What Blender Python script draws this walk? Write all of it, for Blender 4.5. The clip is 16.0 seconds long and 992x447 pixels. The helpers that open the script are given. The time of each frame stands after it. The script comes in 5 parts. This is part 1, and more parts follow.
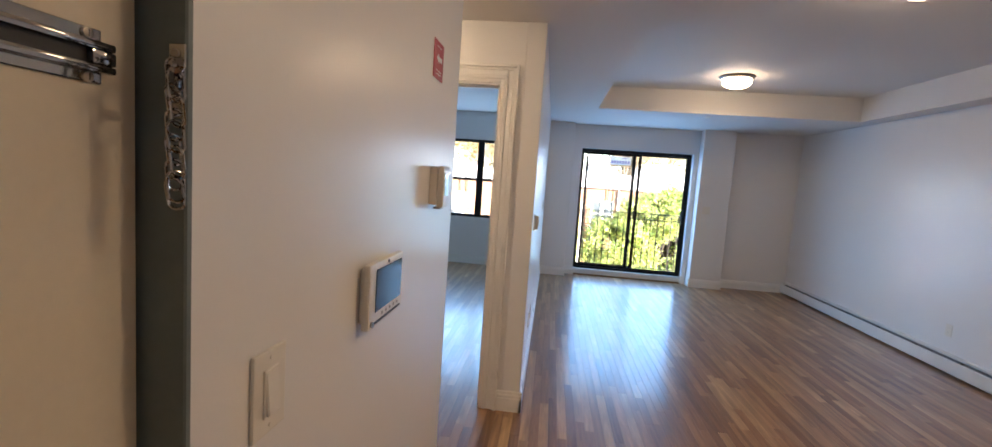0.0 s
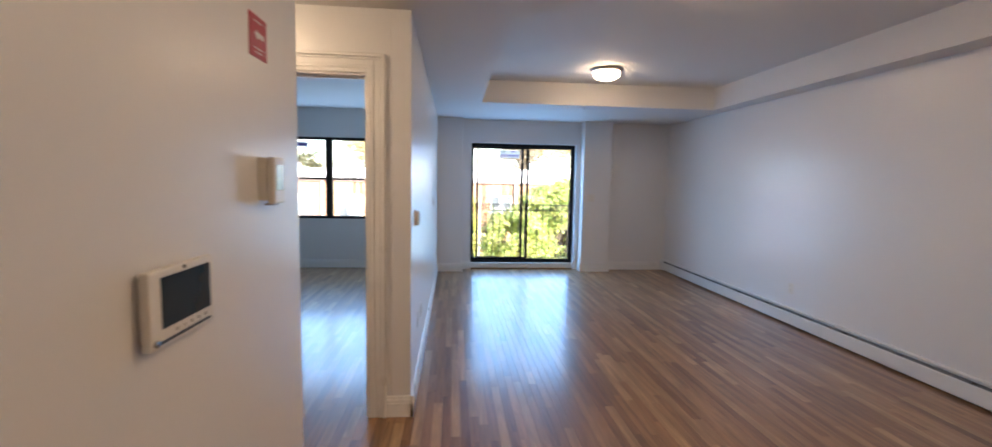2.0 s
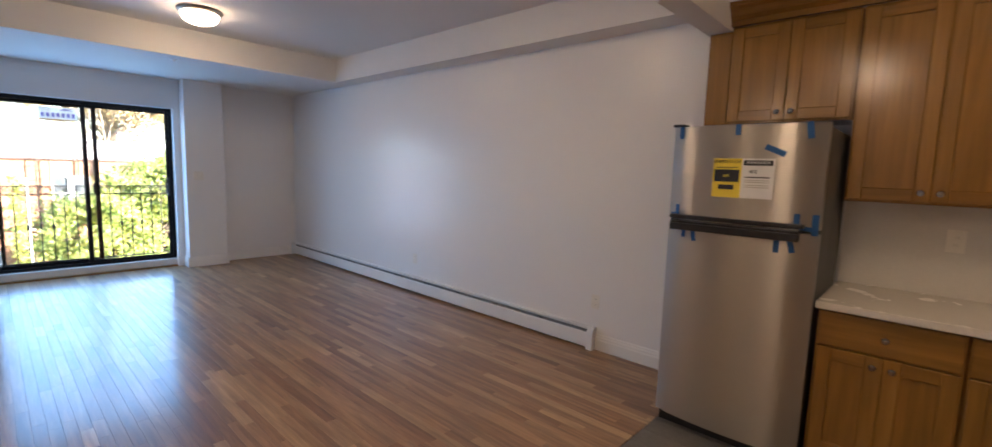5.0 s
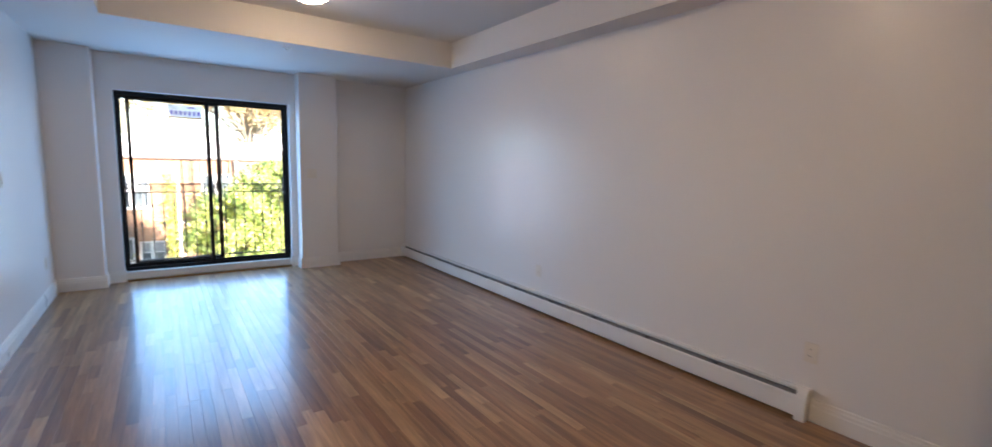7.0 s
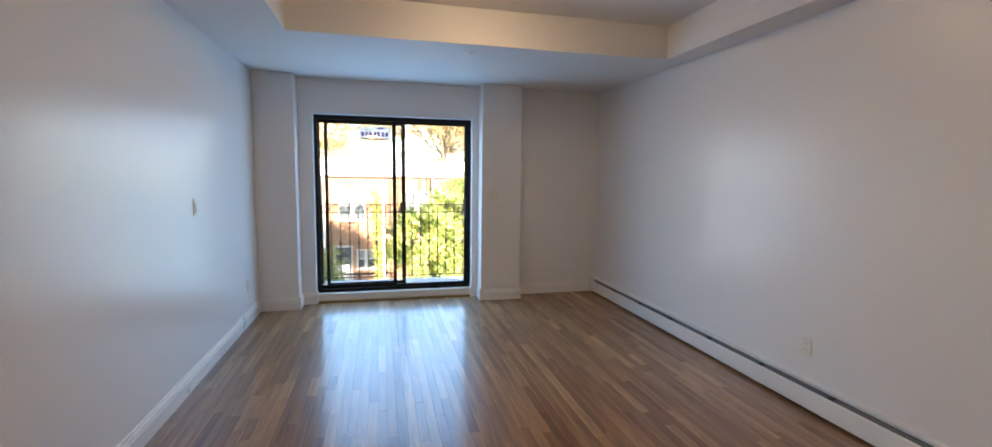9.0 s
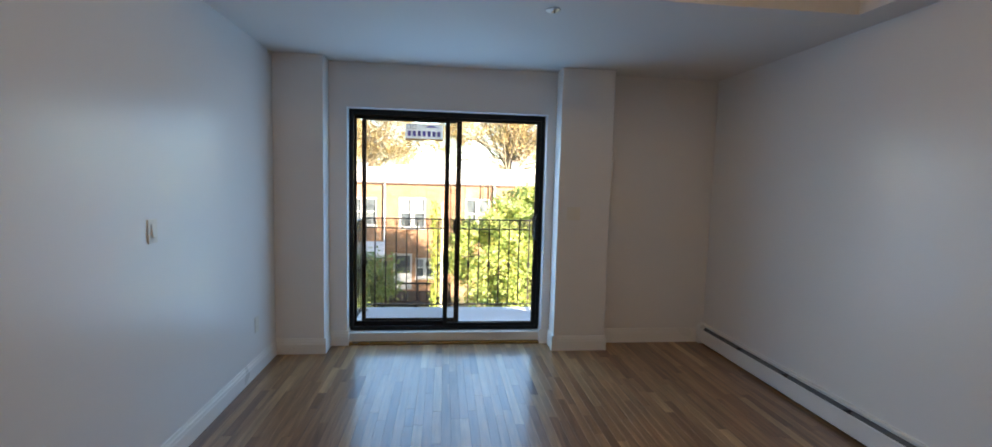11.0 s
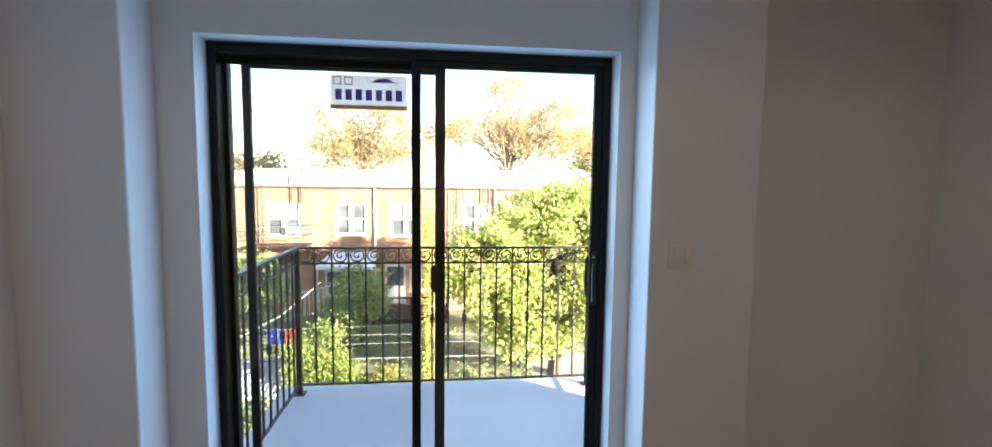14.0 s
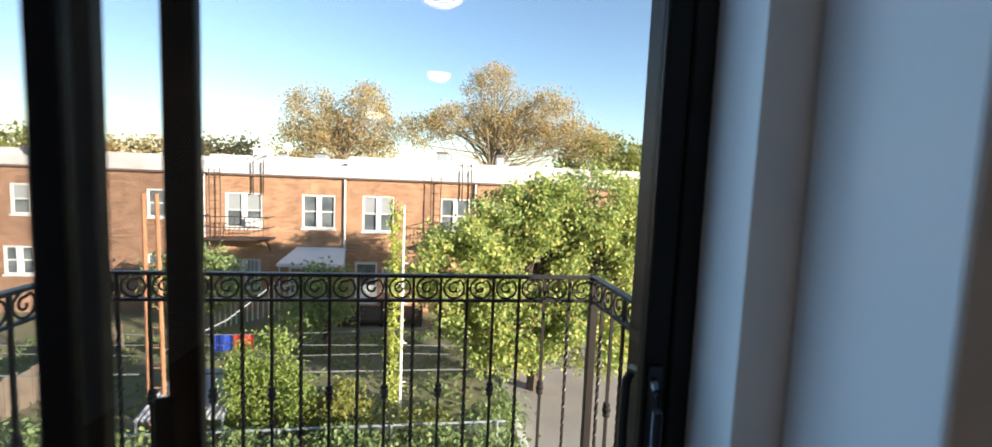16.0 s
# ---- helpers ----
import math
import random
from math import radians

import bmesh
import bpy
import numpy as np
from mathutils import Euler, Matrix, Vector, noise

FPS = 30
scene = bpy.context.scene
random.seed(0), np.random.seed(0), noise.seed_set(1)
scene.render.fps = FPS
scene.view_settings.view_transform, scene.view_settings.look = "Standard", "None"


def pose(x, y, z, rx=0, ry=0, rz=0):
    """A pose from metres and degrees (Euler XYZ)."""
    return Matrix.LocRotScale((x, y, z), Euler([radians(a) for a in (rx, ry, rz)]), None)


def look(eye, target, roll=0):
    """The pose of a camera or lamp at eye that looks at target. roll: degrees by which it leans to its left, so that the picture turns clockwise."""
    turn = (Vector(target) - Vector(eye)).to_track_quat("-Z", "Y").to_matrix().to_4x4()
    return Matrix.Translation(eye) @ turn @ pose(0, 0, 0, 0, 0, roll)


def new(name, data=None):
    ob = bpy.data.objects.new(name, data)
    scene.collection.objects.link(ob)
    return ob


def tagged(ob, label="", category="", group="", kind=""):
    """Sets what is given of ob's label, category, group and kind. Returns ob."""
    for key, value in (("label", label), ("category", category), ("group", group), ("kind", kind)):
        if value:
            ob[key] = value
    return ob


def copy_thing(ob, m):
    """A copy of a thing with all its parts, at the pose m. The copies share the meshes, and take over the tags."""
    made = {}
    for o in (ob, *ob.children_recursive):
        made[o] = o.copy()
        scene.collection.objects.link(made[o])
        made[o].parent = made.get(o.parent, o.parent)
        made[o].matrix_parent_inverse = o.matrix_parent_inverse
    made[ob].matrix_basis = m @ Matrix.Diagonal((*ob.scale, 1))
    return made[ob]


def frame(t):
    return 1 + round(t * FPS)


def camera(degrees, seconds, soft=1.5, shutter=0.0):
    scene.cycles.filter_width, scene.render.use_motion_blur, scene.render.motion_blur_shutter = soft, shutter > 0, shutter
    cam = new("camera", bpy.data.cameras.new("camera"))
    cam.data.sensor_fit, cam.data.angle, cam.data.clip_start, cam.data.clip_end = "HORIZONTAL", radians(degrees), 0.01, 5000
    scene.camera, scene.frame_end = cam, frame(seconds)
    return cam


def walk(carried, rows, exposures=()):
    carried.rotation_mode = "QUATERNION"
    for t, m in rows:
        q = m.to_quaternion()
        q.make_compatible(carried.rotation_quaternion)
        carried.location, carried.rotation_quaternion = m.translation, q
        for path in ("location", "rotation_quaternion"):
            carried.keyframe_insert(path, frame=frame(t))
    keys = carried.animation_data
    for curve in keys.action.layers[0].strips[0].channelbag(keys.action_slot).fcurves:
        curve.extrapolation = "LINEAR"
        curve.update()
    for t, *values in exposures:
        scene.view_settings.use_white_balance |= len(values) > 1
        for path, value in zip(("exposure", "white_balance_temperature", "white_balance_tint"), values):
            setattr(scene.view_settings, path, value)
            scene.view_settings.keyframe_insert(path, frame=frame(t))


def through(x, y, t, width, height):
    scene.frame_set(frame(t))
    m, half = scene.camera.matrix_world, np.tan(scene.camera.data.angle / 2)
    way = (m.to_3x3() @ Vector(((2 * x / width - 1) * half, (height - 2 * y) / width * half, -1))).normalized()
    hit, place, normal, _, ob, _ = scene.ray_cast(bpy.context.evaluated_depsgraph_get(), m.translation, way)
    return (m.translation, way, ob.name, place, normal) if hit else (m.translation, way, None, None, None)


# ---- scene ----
cam = camera(92.6, 16.0, shutter=0.4)
PATH = [
    (0, (0.106, 0.481, 1.531), (-0.117, 2.459, 1.337), 4.0),
    (0.5, (0.123, 0.485, 1.526), (-0.102, 2.465, 1.35), 3.3),
    (1, (0.159, 0.508, 1.519), (-0.005, 2.494, 1.347), 2.2),
    (1.5, (0.208, 0.528, 1.513), (0.164, 2.521, 1.342), 1.3),
    (2, (0.255, 0.563, 1.502), (0.436, 2.547, 1.32), 1.1),
    (2.5, (0.283, 0.648, 1.502), (0.877, 2.548, 1.306), 1.3),
    (3, (0.318, 0.737, 1.484), (1.306, 2.466, 1.292), 1.1),
    (3.5, (0.347, 0.792, 1.479), (1.683, 2.268, 1.288), 1.2),
    (3.7, (0.349, 0.81, 1.482), (1.808, 2.161, 1.266), 1.15),
    (4.2, (0.408, 0.844, 1.473), (1.98, 2.061, 1.253), 1.41),
    (4.8, (0.527, 0.913, 1.456), (2.032, 2.211, 1.231), 1.73),
    (5.2, (0.615, 0.996, 1.447), (2.02, 2.401, 1.218), 1.94),
    (5.8, (0.725, 1.204, 1.441), (2.019, 2.711, 1.207), 2.25),
    (6, (0.757, 1.305, 1.435), (2.044, 2.818, 1.204), 2.1),
    (6.5, (0.835, 1.582, 1.439), (2.113, 3.103, 1.205), 1.5),
    (7, (0.935, 1.843, 1.42), (2.08, 3.463, 1.172), 1.5),
    (7.5, (1.056, 2.105, 1.438), (1.957, 3.872, 1.182), 1.5),
    (8, (1.113, 2.374, 1.432), (1.944, 4.174, 1.172), 1.9),
    (8.5, (1.146, 2.657, 1.442), (1.88, 4.499, 1.179), 0.7),
    (9, (1.263, 2.919, 1.468), (1.734, 4.853, 1.265), 0.7),
    (9.5, (1.345, 3.193, 1.46), (1.75, 5.142, 1.264), 1.6),
    (10, (1.382, 3.522, 1.466), (1.743, 5.479, 1.269), 1.8),
    (10.2, (1.39, 3.65, 1.469), (1.708, 5.616, 1.29), 1.85),
    (12.3, (1.394, 5.143, 1.551), (1.531, 7.131, 1.374), 0.45),
    (12.5, (1.393, 5.289, 1.552), (1.514, 7.277, 1.374), 0.33),
    (13, (1.403, 5.655, 1.53), (1.544, 7.643, 1.36), 0.69),
    (13.5, (1.447, 6.03, 1.53), (1.637, 8.014, 1.362), -0.05),
    (14, (1.54, 6.403, 1.526), (1.764, 8.384, 1.36), 0.71),
    (14.5, (1.583, 6.79, 1.498), (1.825, 8.769, 1.331), 1.0),
    (15, (1.661, 7.161, 1.493), (1.939, 9.135, 1.325), 0.8),
    (15.5, (1.806, 7.532, 1.495), (2.089, 9.504, 1.315), 2.2),
    (16, (1.898, 7.906, 1.488), (2.189, 9.876, 1.306), 2.34),
]
EXPOSURES = [(0.0, 3.6, 5900, 14), (3.5, 3.62, 5850, 16), (7.0, 3.64, 5950, 16), (8.5, 3.54, 6420, 14), (9.4, 3.5, 6600, 14), (10.0, 3.25, 6620, 13), (12.5, 2.88, 6800, 12), (13.5, 3.06, 6750, 13), (14.0, 3.08, 6550, 14), (14.5, 2.62, 6350, 13), (15.0, 2.15, 6330, 13), (15.5, 1.72, 6280, 13), (16.0, 1.48, 6430, 13)]
walk(cam, [(t, look(eye, target, roll)) for t, eye, target, roll in PATH], EXPOSURES)

# ---- world, sun, exposure ----
SUN_FROM = Vector((math.sin(radians(52)), -math.cos(radians(52)), math.tan(radians(14))))
world = bpy.data.worlds.new("world")
scene.world = world
world.use_nodes = True
wn = world.node_tree.nodes
sky = wn.new("ShaderNodeTexSky")
sky.sky_type, sky.sun_disc = "NISHITA", False
sky.sun_elevation, sky.sun_rotation = radians(14), radians(128)
sky.air_density, sky.dust_density, sky.ozone_density = 1.0, 0.1, 2.0
wn["Background"].inputs["Strength"].default_value = 0.10
world.node_tree.links.new(sky.outputs[0], wn["Background"].inputs[0])
sun = new("sun", bpy.data.lights.new("sun", "SUN"))
sun.data.energy, sun.data.angle, sun.data.color = 5.0, radians(0.6), (1.0, 0.895, 0.75)
sun.matrix_world = look(SUN_FROM * 40, (0, 0, 0))


def window_light(name, x0, x1, y, z0, z1, watts, color):
    """Stands in for the sky's light in a window opening."""
    d = bpy.data.lights.new(name, "AREA")
    d.shape, d.size, d.size_y, d.energy, d.color = "RECTANGLE", x1 - x0, z1 - z0, watts, color
    ob = new(name, d)
    ob.matrix_world = pose((x0 + x1) / 2, y, (z0 + z1) / 2, -90, 0, 0)
    return ob


window_light("sliding_door_daylight", 0.60, 2.26, 8.566, 0.16, 2.05, 2.8, (0.26, 0.57, 1.0))
window_light("bedroom_window_daylight", -2.36, -0.58, 8.61, 0.87, 2.10, 2.4, (0.42, 0.68, 1.0))


# ---- materials ----
def mat(name, color, rough=0.5, metal=0.0, var=0.06, scale=3.0, fine=60.0, bump=0.05, second=None, coat=0.0, stretch=(1, 1, 1), rvar=0.1, island=0.0, random_ob=0.0, emit=None, emit_strength=0.0):
    """A surface with variation at two scales; second is the colour of its stains."""
    m = bpy.data.materials.new(name)
    m.use_nodes = True
    n, l = m.node_tree.nodes, m.node_tree.links
    b = n["Principled BSDF"]
    b.inputs["Metallic"].default_value = metal
    b.inputs["Coat Weight"].default_value = coat
    b.inputs["Coat Roughness"].default_value = 0.12
    tc = n.new("ShaderNodeTexCoord")
    mp = n.new("ShaderNodeMapping")
    mp.inputs["Scale"].default_value = stretch
    l.new(tc.outputs["Object"], mp.inputs["Vector"])
    coarse = n.new("ShaderNodeTexNoise")
    coarse.inputs["Scale"].default_value, coarse.inputs["Detail"].default_value = scale, 4
    grain = n.new("ShaderNodeTexNoise")
    grain.inputs["Scale"].default_value, grain.inputs["Detail"].default_value = fine, 3
    for t in (coarse, grain):
        l.new(mp.outputs[0], t.inputs["Vector"])
    mix = n.new("ShaderNodeMix")
    mix.data_type = "RGBA"
    c2 = second or tuple(c * (1 - 2.2 * var) for c in color)
    mix.inputs[6].default_value, mix.inputs[7].default_value = (*color, 1), (*c2, 1)
    ramp = n.new("ShaderNodeMapRange")
    ramp.inputs[1].default_value, ramp.inputs[2].default_value = 0.35, 0.75
    l.new(coarse.outputs[0], ramp.inputs[0])
    l.new(ramp.outputs[0], mix.inputs[0])
    hsv = n.new("ShaderNodeHueSaturation")
    val = n.new("ShaderNodeMapRange")
    val.inputs[3].default_value, val.inputs[4].default_value = 1 - 2 * var, 1 + 2 * var
    l.new(grain.outputs[0], val.inputs[0])
    last = val.outputs[0]
    if island or random_ob:
        if island:
            src = n.new("ShaderNodeNewGeometry").outputs["Random Per Island"]
        else:
            src = n.new("ShaderNodeObjectInfo").outputs["Random"]
        sp = n.new("ShaderNodeMapRange")
        sp.inputs[3].default_value, sp.inputs[4].default_value = 1 - (island or random_ob), 1 + (island or random_ob)
        l.new(src, sp.inputs[0])
        mu = n.new("ShaderNodeMath")
        mu.operation = "MULTIPLY"
        l.new(last, mu.inputs[0])
        l.new(sp.outputs[0], mu.inputs[1])
        last = mu.outputs[0]
    l.new(last, hsv.inputs["Value"])
    l.new(mix.outputs[2], hsv.inputs["Color"])
    l.new(hsv.outputs[0], b.inputs["Base Color"])
    rr = n.new("ShaderNodeMapRange")
    rr.inputs[3].default_value, rr.inputs[4].default_value = max(0.02, rough - rvar), min(1, rough + rvar)
    l.new(coarse.outputs[0], rr.inputs[0])
    l.new(rr.outputs[0], b.inputs["Roughness"])
    if bump:
        bp = n.new("ShaderNodeBump")
        bp.inputs["Strength"].default_value, bp.inputs["Distance"].default_value = bump, 0.01
        l.new(grain.outputs[0], bp.inputs["Height"])
        l.new(bp.outputs[0], b.inputs["Normal"])
    if emit:
        b.inputs["Emission Color"].default_value, b.inputs["Emission Strength"].default_value = (*emit, 1), emit_strength
    return m


def wood(name, tones, rough, coat=0.0, along="y", per="object", grain_scale=1.0, spread=1.0):
    """Wood with long grain; the tone is drawn board by board."""
    m = bpy.data.materials.new(name)
    m.use_nodes = True
    n, l = m.node_tree.nodes, m.node_tree.links
    b = n["Principled BSDF"]
    tc = n.new("ShaderNodeTexCoord")
    mp = n.new("ShaderNodeMapping")
    s = {"x": (1.5, 22, 22), "y": (22, 1.5, 22), "z": (22, 22, 1.5)}[along]
    mp.inputs["Scale"].default_value = tuple(v * grain_scale for v in s)
    l.new(tc.outputs["Object"], mp.inputs["Vector"])
    if per == "object":
        rnd = n.new("ShaderNodeObjectInfo").outputs["Random"]
    else:
        rnd = n.new("ShaderNodeNewGeometry").outputs["Random Per Island"]
    off = n.new("ShaderNodeVectorMath")
    off.operation = "MULTIPLY_ADD"
    comb = n.new("ShaderNodeCombineXYZ")
    for i in range(3):
        l.new(rnd, comb.inputs[i])
    off.inputs[1].default_value = (37, 53, 71)
    l.new(comb.outputs[0], off.inputs[0])
    l.new(mp.outputs[0], off.inputs[2])
    g1 = n.new("ShaderNodeTexNoise")
    g1.inputs["Scale"].default_value, g1.inputs["Detail"].default_value, g1.inputs["Distortion"].default_value = 1.0, 6, 0.6
    g2 = n.new("ShaderNodeTexNoise")
    g2.inputs["Scale"].default_value, g2.inputs["Detail"].default_value = 5.0, 3
    l.new(off.outputs[0], g1.inputs["Vector"])
    l.new(off.outputs[0], g2.inputs["Vector"])
    cr = n.new("ShaderNodeValToRGB")
    e = cr.color_ramp.elements
    e[0].position, e[0].color = 0.0, (*tones[0], 1)
    e[1].position, e[1].color = 1.0, (*tones[-1], 1)
    for i, t in enumerate(tones[1:-1]):
        k = e.new((i + 1) / (len(tones) - 1))
        k.color = (*t, 1)
    l.new(rnd, cr.inputs[0])
    v1 = n.new("ShaderNodeMapRange")
    v1.inputs[1].default_value, v1.inputs[2].default_value = 0.3, 0.7
    v1.inputs[3].default_value, v1.inputs[4].default_value = 1 - 0.28 * spread, 1 + 0.2 * spread
    l.new(g1.outputs[0], v1.inputs[0])
    v2 = n.new("ShaderNodeMapRange")
    v2.inputs[3].default_value, v2.inputs[4].default_value = 1 - 0.24 * spread, 1 + 0.22 * spread
    l.new(g2.outputs[0], v2.inputs[0])
    mu = n.new("ShaderNodeMath")
    mu.operation = "MULTIPLY"
    l.new(v1.outputs[0], mu.inputs[0])
    l.new(v2.outputs[0], mu.inputs[1])
    hsv = n.new("ShaderNodeHueSaturation")
    l.new(cr.outputs[0], hsv.inputs["Color"])
    l.new(mu.outputs[0], hsv.inputs["Value"])
    l.new(hsv.outputs[0], b.inputs["Base Color"])
    big = n.new("ShaderNodeTexNoise")
    big.inputs["Scale"].default_value, big.inputs["Detail"].default_value = 2.2, 3
    l.new(tc.outputs["Object"], big.inputs["Vector"])
    rr = n.new("ShaderNodeMapRange")
    rr.inputs[3].default_value, rr.inputs[4].default_value = rough * 0.9, rough * 1.12
    l.new(big.outputs[0], rr.inputs[0])
    l.new(rr.outputs[0], b.inputs["Roughness"])
    b.inputs["Coat Weight"].default_value, b.inputs["Coat Roughness"].default_value = coat, 0.15
    bp = n.new("ShaderNodeBump")
    bp.inputs["Strength"].default_value, bp.inputs["Distance"].default_value = 0.08, 0.004
    l.new(g1.outputs[0], bp.inputs["Height"])
    l.new(bp.outputs[0], b.inputs["Normal"])
    return m


def glass_mat(name, tint=(1, 1, 1), rough=0.0):
    m = bpy.data.materials.new(name)
    m.use_nodes = True
    b = m.node_tree.nodes["Principled BSDF"]
    b.inputs["Base Color"].default_value = (*tint, 1)
    b.inputs["Roughness"].default_value, b.inputs["Transmission Weight"].default_value, b.inputs["IOR"].default_value = rough, 1.0, 1.45
    return m


def screen_mat(name, cover, color):
    """A fine mesh: part of the light passes straight through."""
    m = bpy.data.materials.new(name)
    m.use_nodes = True
    n, l = m.node_tree.nodes, m.node_tree.links
    b = n["Principled BSDF"]
    b.inputs["Base Color"].default_value, b.inputs["Roughness"].default_value = (*color, 1), 0.6
    t, mx = n.new("ShaderNodeBsdfTransparent"), n.new("ShaderNodeMixShader")
    mx.inputs[0].default_value = cover
    l.new(t.outputs[0], mx.inputs[1])
    l.new(b.outputs[0], mx.inputs[2])
    l.new(mx.outputs[0], n["Material Output"].inputs[0])
    return m


def brick_mat(name, c1, c2, mortar, scale=1.0):
    m = bpy.data.materials.new(name)
    m.use_nodes = True
    n, l = m.node_tree.nodes, m.node_tree.links
    b = n["Principled BSDF"]
    b.inputs["Roughness"].default_value = 0.9
    tc = n.new("ShaderNodeTexCoord")
    sep, com = n.new("ShaderNodeSeparateXYZ"), n.new("ShaderNodeCombineXYZ")
    l.new(tc.outputs["Object"], sep.inputs[0])
    add = n.new("ShaderNodeMath")
    l.new(sep.outputs[0], add.inputs[0])
    l.new(sep.outputs[1], add.inputs[1])
    l.new(add.outputs[0], com.inputs[0])
    l.new(sep.outputs[2], com.inputs[1])
    br = n.new("ShaderNodeTexBrick")
    br.inputs["Color1"].default_value, br.inputs["Color2"].default_value, br.inputs["Mortar"].default_value = (*c1, 1), (*c2, 1), (*mortar, 1)
    br.inputs["Scale"].default_value, br.inputs["Mortar Size"].default_value = 1.0 / scale, 0.006
    br.inputs["Brick Width"].default_value, br.inputs["Row Height"].default_value = 0.21, 0.072
    l.new(com.outputs[0], br.inputs["Vector"])
    no = n.new("ShaderNodeTexNoise")
    no.inputs["Scale"].default_value, no.inputs["Detail"].default_value = 0.9, 5
    l.new(tc.outputs["Object"], no.inputs["Vector"])
    mr = n.new("ShaderNodeMapRange")
    mr.inputs[1].default_value, mr.inputs[2].default_value, mr.inputs[3].default_value, mr.inputs[4].default_value = 0.3, 0.7, 0.75, 1.15
    l.new(no.outputs[0], mr.inputs[0])
    h = n.new("ShaderNodeHueSaturation")
    l.new(br.outputs[0], h.inputs["Color"])
    l.new(mr.outputs[0], h.inputs["Value"])
    l.new(h.outputs[0], b.inputs["Base Color"])
    bp = n.new("ShaderNodeBump")
    bp.inputs["Strength"].default_value, bp.inputs["Distance"].default_value = 0.5, 0.01
    bp.invert = True
    l.new(br.outputs["Fac"], bp.inputs["Height"])
    l.new(bp.outputs[0], b.inputs["Normal"])
    return m


WALL = mat("wall_paint", (0.80, 0.785, 0.765), 0.29, var=0.004, scale=1.3, fine=120, bump=0.02, rvar=0.015)
CEIL = mat("ceiling_paint", (0.74, 0.725, 0.70), 0.7, var=0.004, scale=1.1, fine=140, bump=0.02, rvar=0.02)
TRIM = mat("trim_paint", (0.82, 0.80, 0.76), 0.3, var=0.006, scale=4, fine=90, bump=0.02)
OAK = [(0.185, 0.086, 0.037), (0.30, 0.158, 0.068), (0.39, 0.222, 0.10), (0.255, 0.128, 0.054), (0.48, 0.30, 0.142), (0.215, 0.103, 0.044), (0.335, 0.182, 0.08)]
FLOOR = wood("oak_floor", OAK, 0.36, coat=0.5, spread=1.3)
FLOOR_REST = wood("oak_floor_rest", OAK, 0.36, coat=0.5, per="island", spread=1.3)
SUBFLOOR = mat("subfloor", (0.05, 0.025, 0.012), 0.8)
CAB = wood("maple_cabinet", [(0.25, 0.118, 0.018), (0.30, 0.146, 0.024), (0.27, 0.13, 0.02)], 0.24, coat=0.4, along="z", grain_scale=0.6, spread=0.8)
CABX = wood("maple_rail", [(0.23, 0.107, 0.016), (0.27, 0.13, 0.021)], 0.24, coat=0.4, along="y", grain_scale=0.6, spread=0.8)
STONE = mat("counter_stone", (0.74, 0.70, 0.62), 0.25, var=0.05, scale=8, fine=240, bump=0.01)
TILE_GREY = mat("grey_tile", (0.16, 0.15, 0.14), 0.4, var=0.12, scale=5, fine=50, bump=0.06, random_ob=0.15)
TILE_WHITE = mat("backsplash", (0.70, 0.67, 0.62), 0.2, var=0.03, scale=5, fine=80)
STEEL = mat("brushed_steel", (0.50, 0.47, 0.425), 0.34, metal=1.0, var=0.004, scale=0.8, fine=3, bump=0.0, rvar=0.02)
sn = STEEL.node_tree.nodes
brush = sn.new("ShaderNodeVectorMath")
brush.operation = "CROSS_PRODUCT"
brush.inputs[1].default_value = (0, 0, 1)
STEEL.node_tree.links.new(sn.new("ShaderNodeNewGeometry").outputs["Normal"], brush.inputs[0])
STEEL.node_tree.links.new(brush.outputs[0], sn["Principled BSDF"].inputs["Tangent"])
sn["Principled BSDF"].inputs["Anisotropic"].default_value = 0.95
sn["Principled BSDF"].inputs["Anisotropic Rotation"].default_value = 0.25
STEEL_DARK = mat("fridge_side", (0.08, 0.075, 0.07), 0.45, var=0.05, fine=200, bump=0.04)
BLACK = mat("black_plastic", (0.012, 0.012, 0.013), 0.35, var=0.05, fine=80)
CHROME = mat("chrome", (0.40, 0.38, 0.345), 0.10, metal=1.0, var=0.03, fine=40, bump=0.01, rvar=0.04)
BRASS = mat("worn_nickel", (0.45, 0.40, 0.33), 0.32, metal=1.0, var=0.06, fine=50)
WHITE_PL = mat("white_plastic", (0.80, 0.76, 0.68), 0.35, var=0.02, scale=6, fine=100, bump=0.01)
SCREEN_LCD = mat("dark_screen", (0.02, 0.04, 0.065), 0.12, var=0.03, bump=0.0)
LCD_GREEN = mat("lcd_green", (0.42, 0.50, 0.36), 0.2, var=0.03, bump=0.0)
RED = mat("red_print", (0.42, 0.02, 0.03), 0.4, var=0.04, bump=0.0)
PAPER = mat("white_paper", (0.80, 0.79, 0.75), 0.6, var=0.02, bump=0.0)
YELLOW = mat("yellow_paper", (0.80, 0.62, 0.04), 0.55, var=0.02, bump=0.0)
INK = mat("black_ink", (0.02, 0.02, 0.02), 0.6, var=0.02, bump=0.0)
TAPE = mat("blue_tape", (0.015, 0.10, 0.30), 0.6, var=0.06, fine=120, bump=0.1)
GREY_STEEL = mat("grey_door_paint", (0.145, 0.175, 0.17), 0.4, var=0.05, scale=5, fine=70)
DOORPAINT = mat("beige_door_paint", (0.72, 0.65, 0.52), 0.35, var=0.02, scale=3, fine=80)
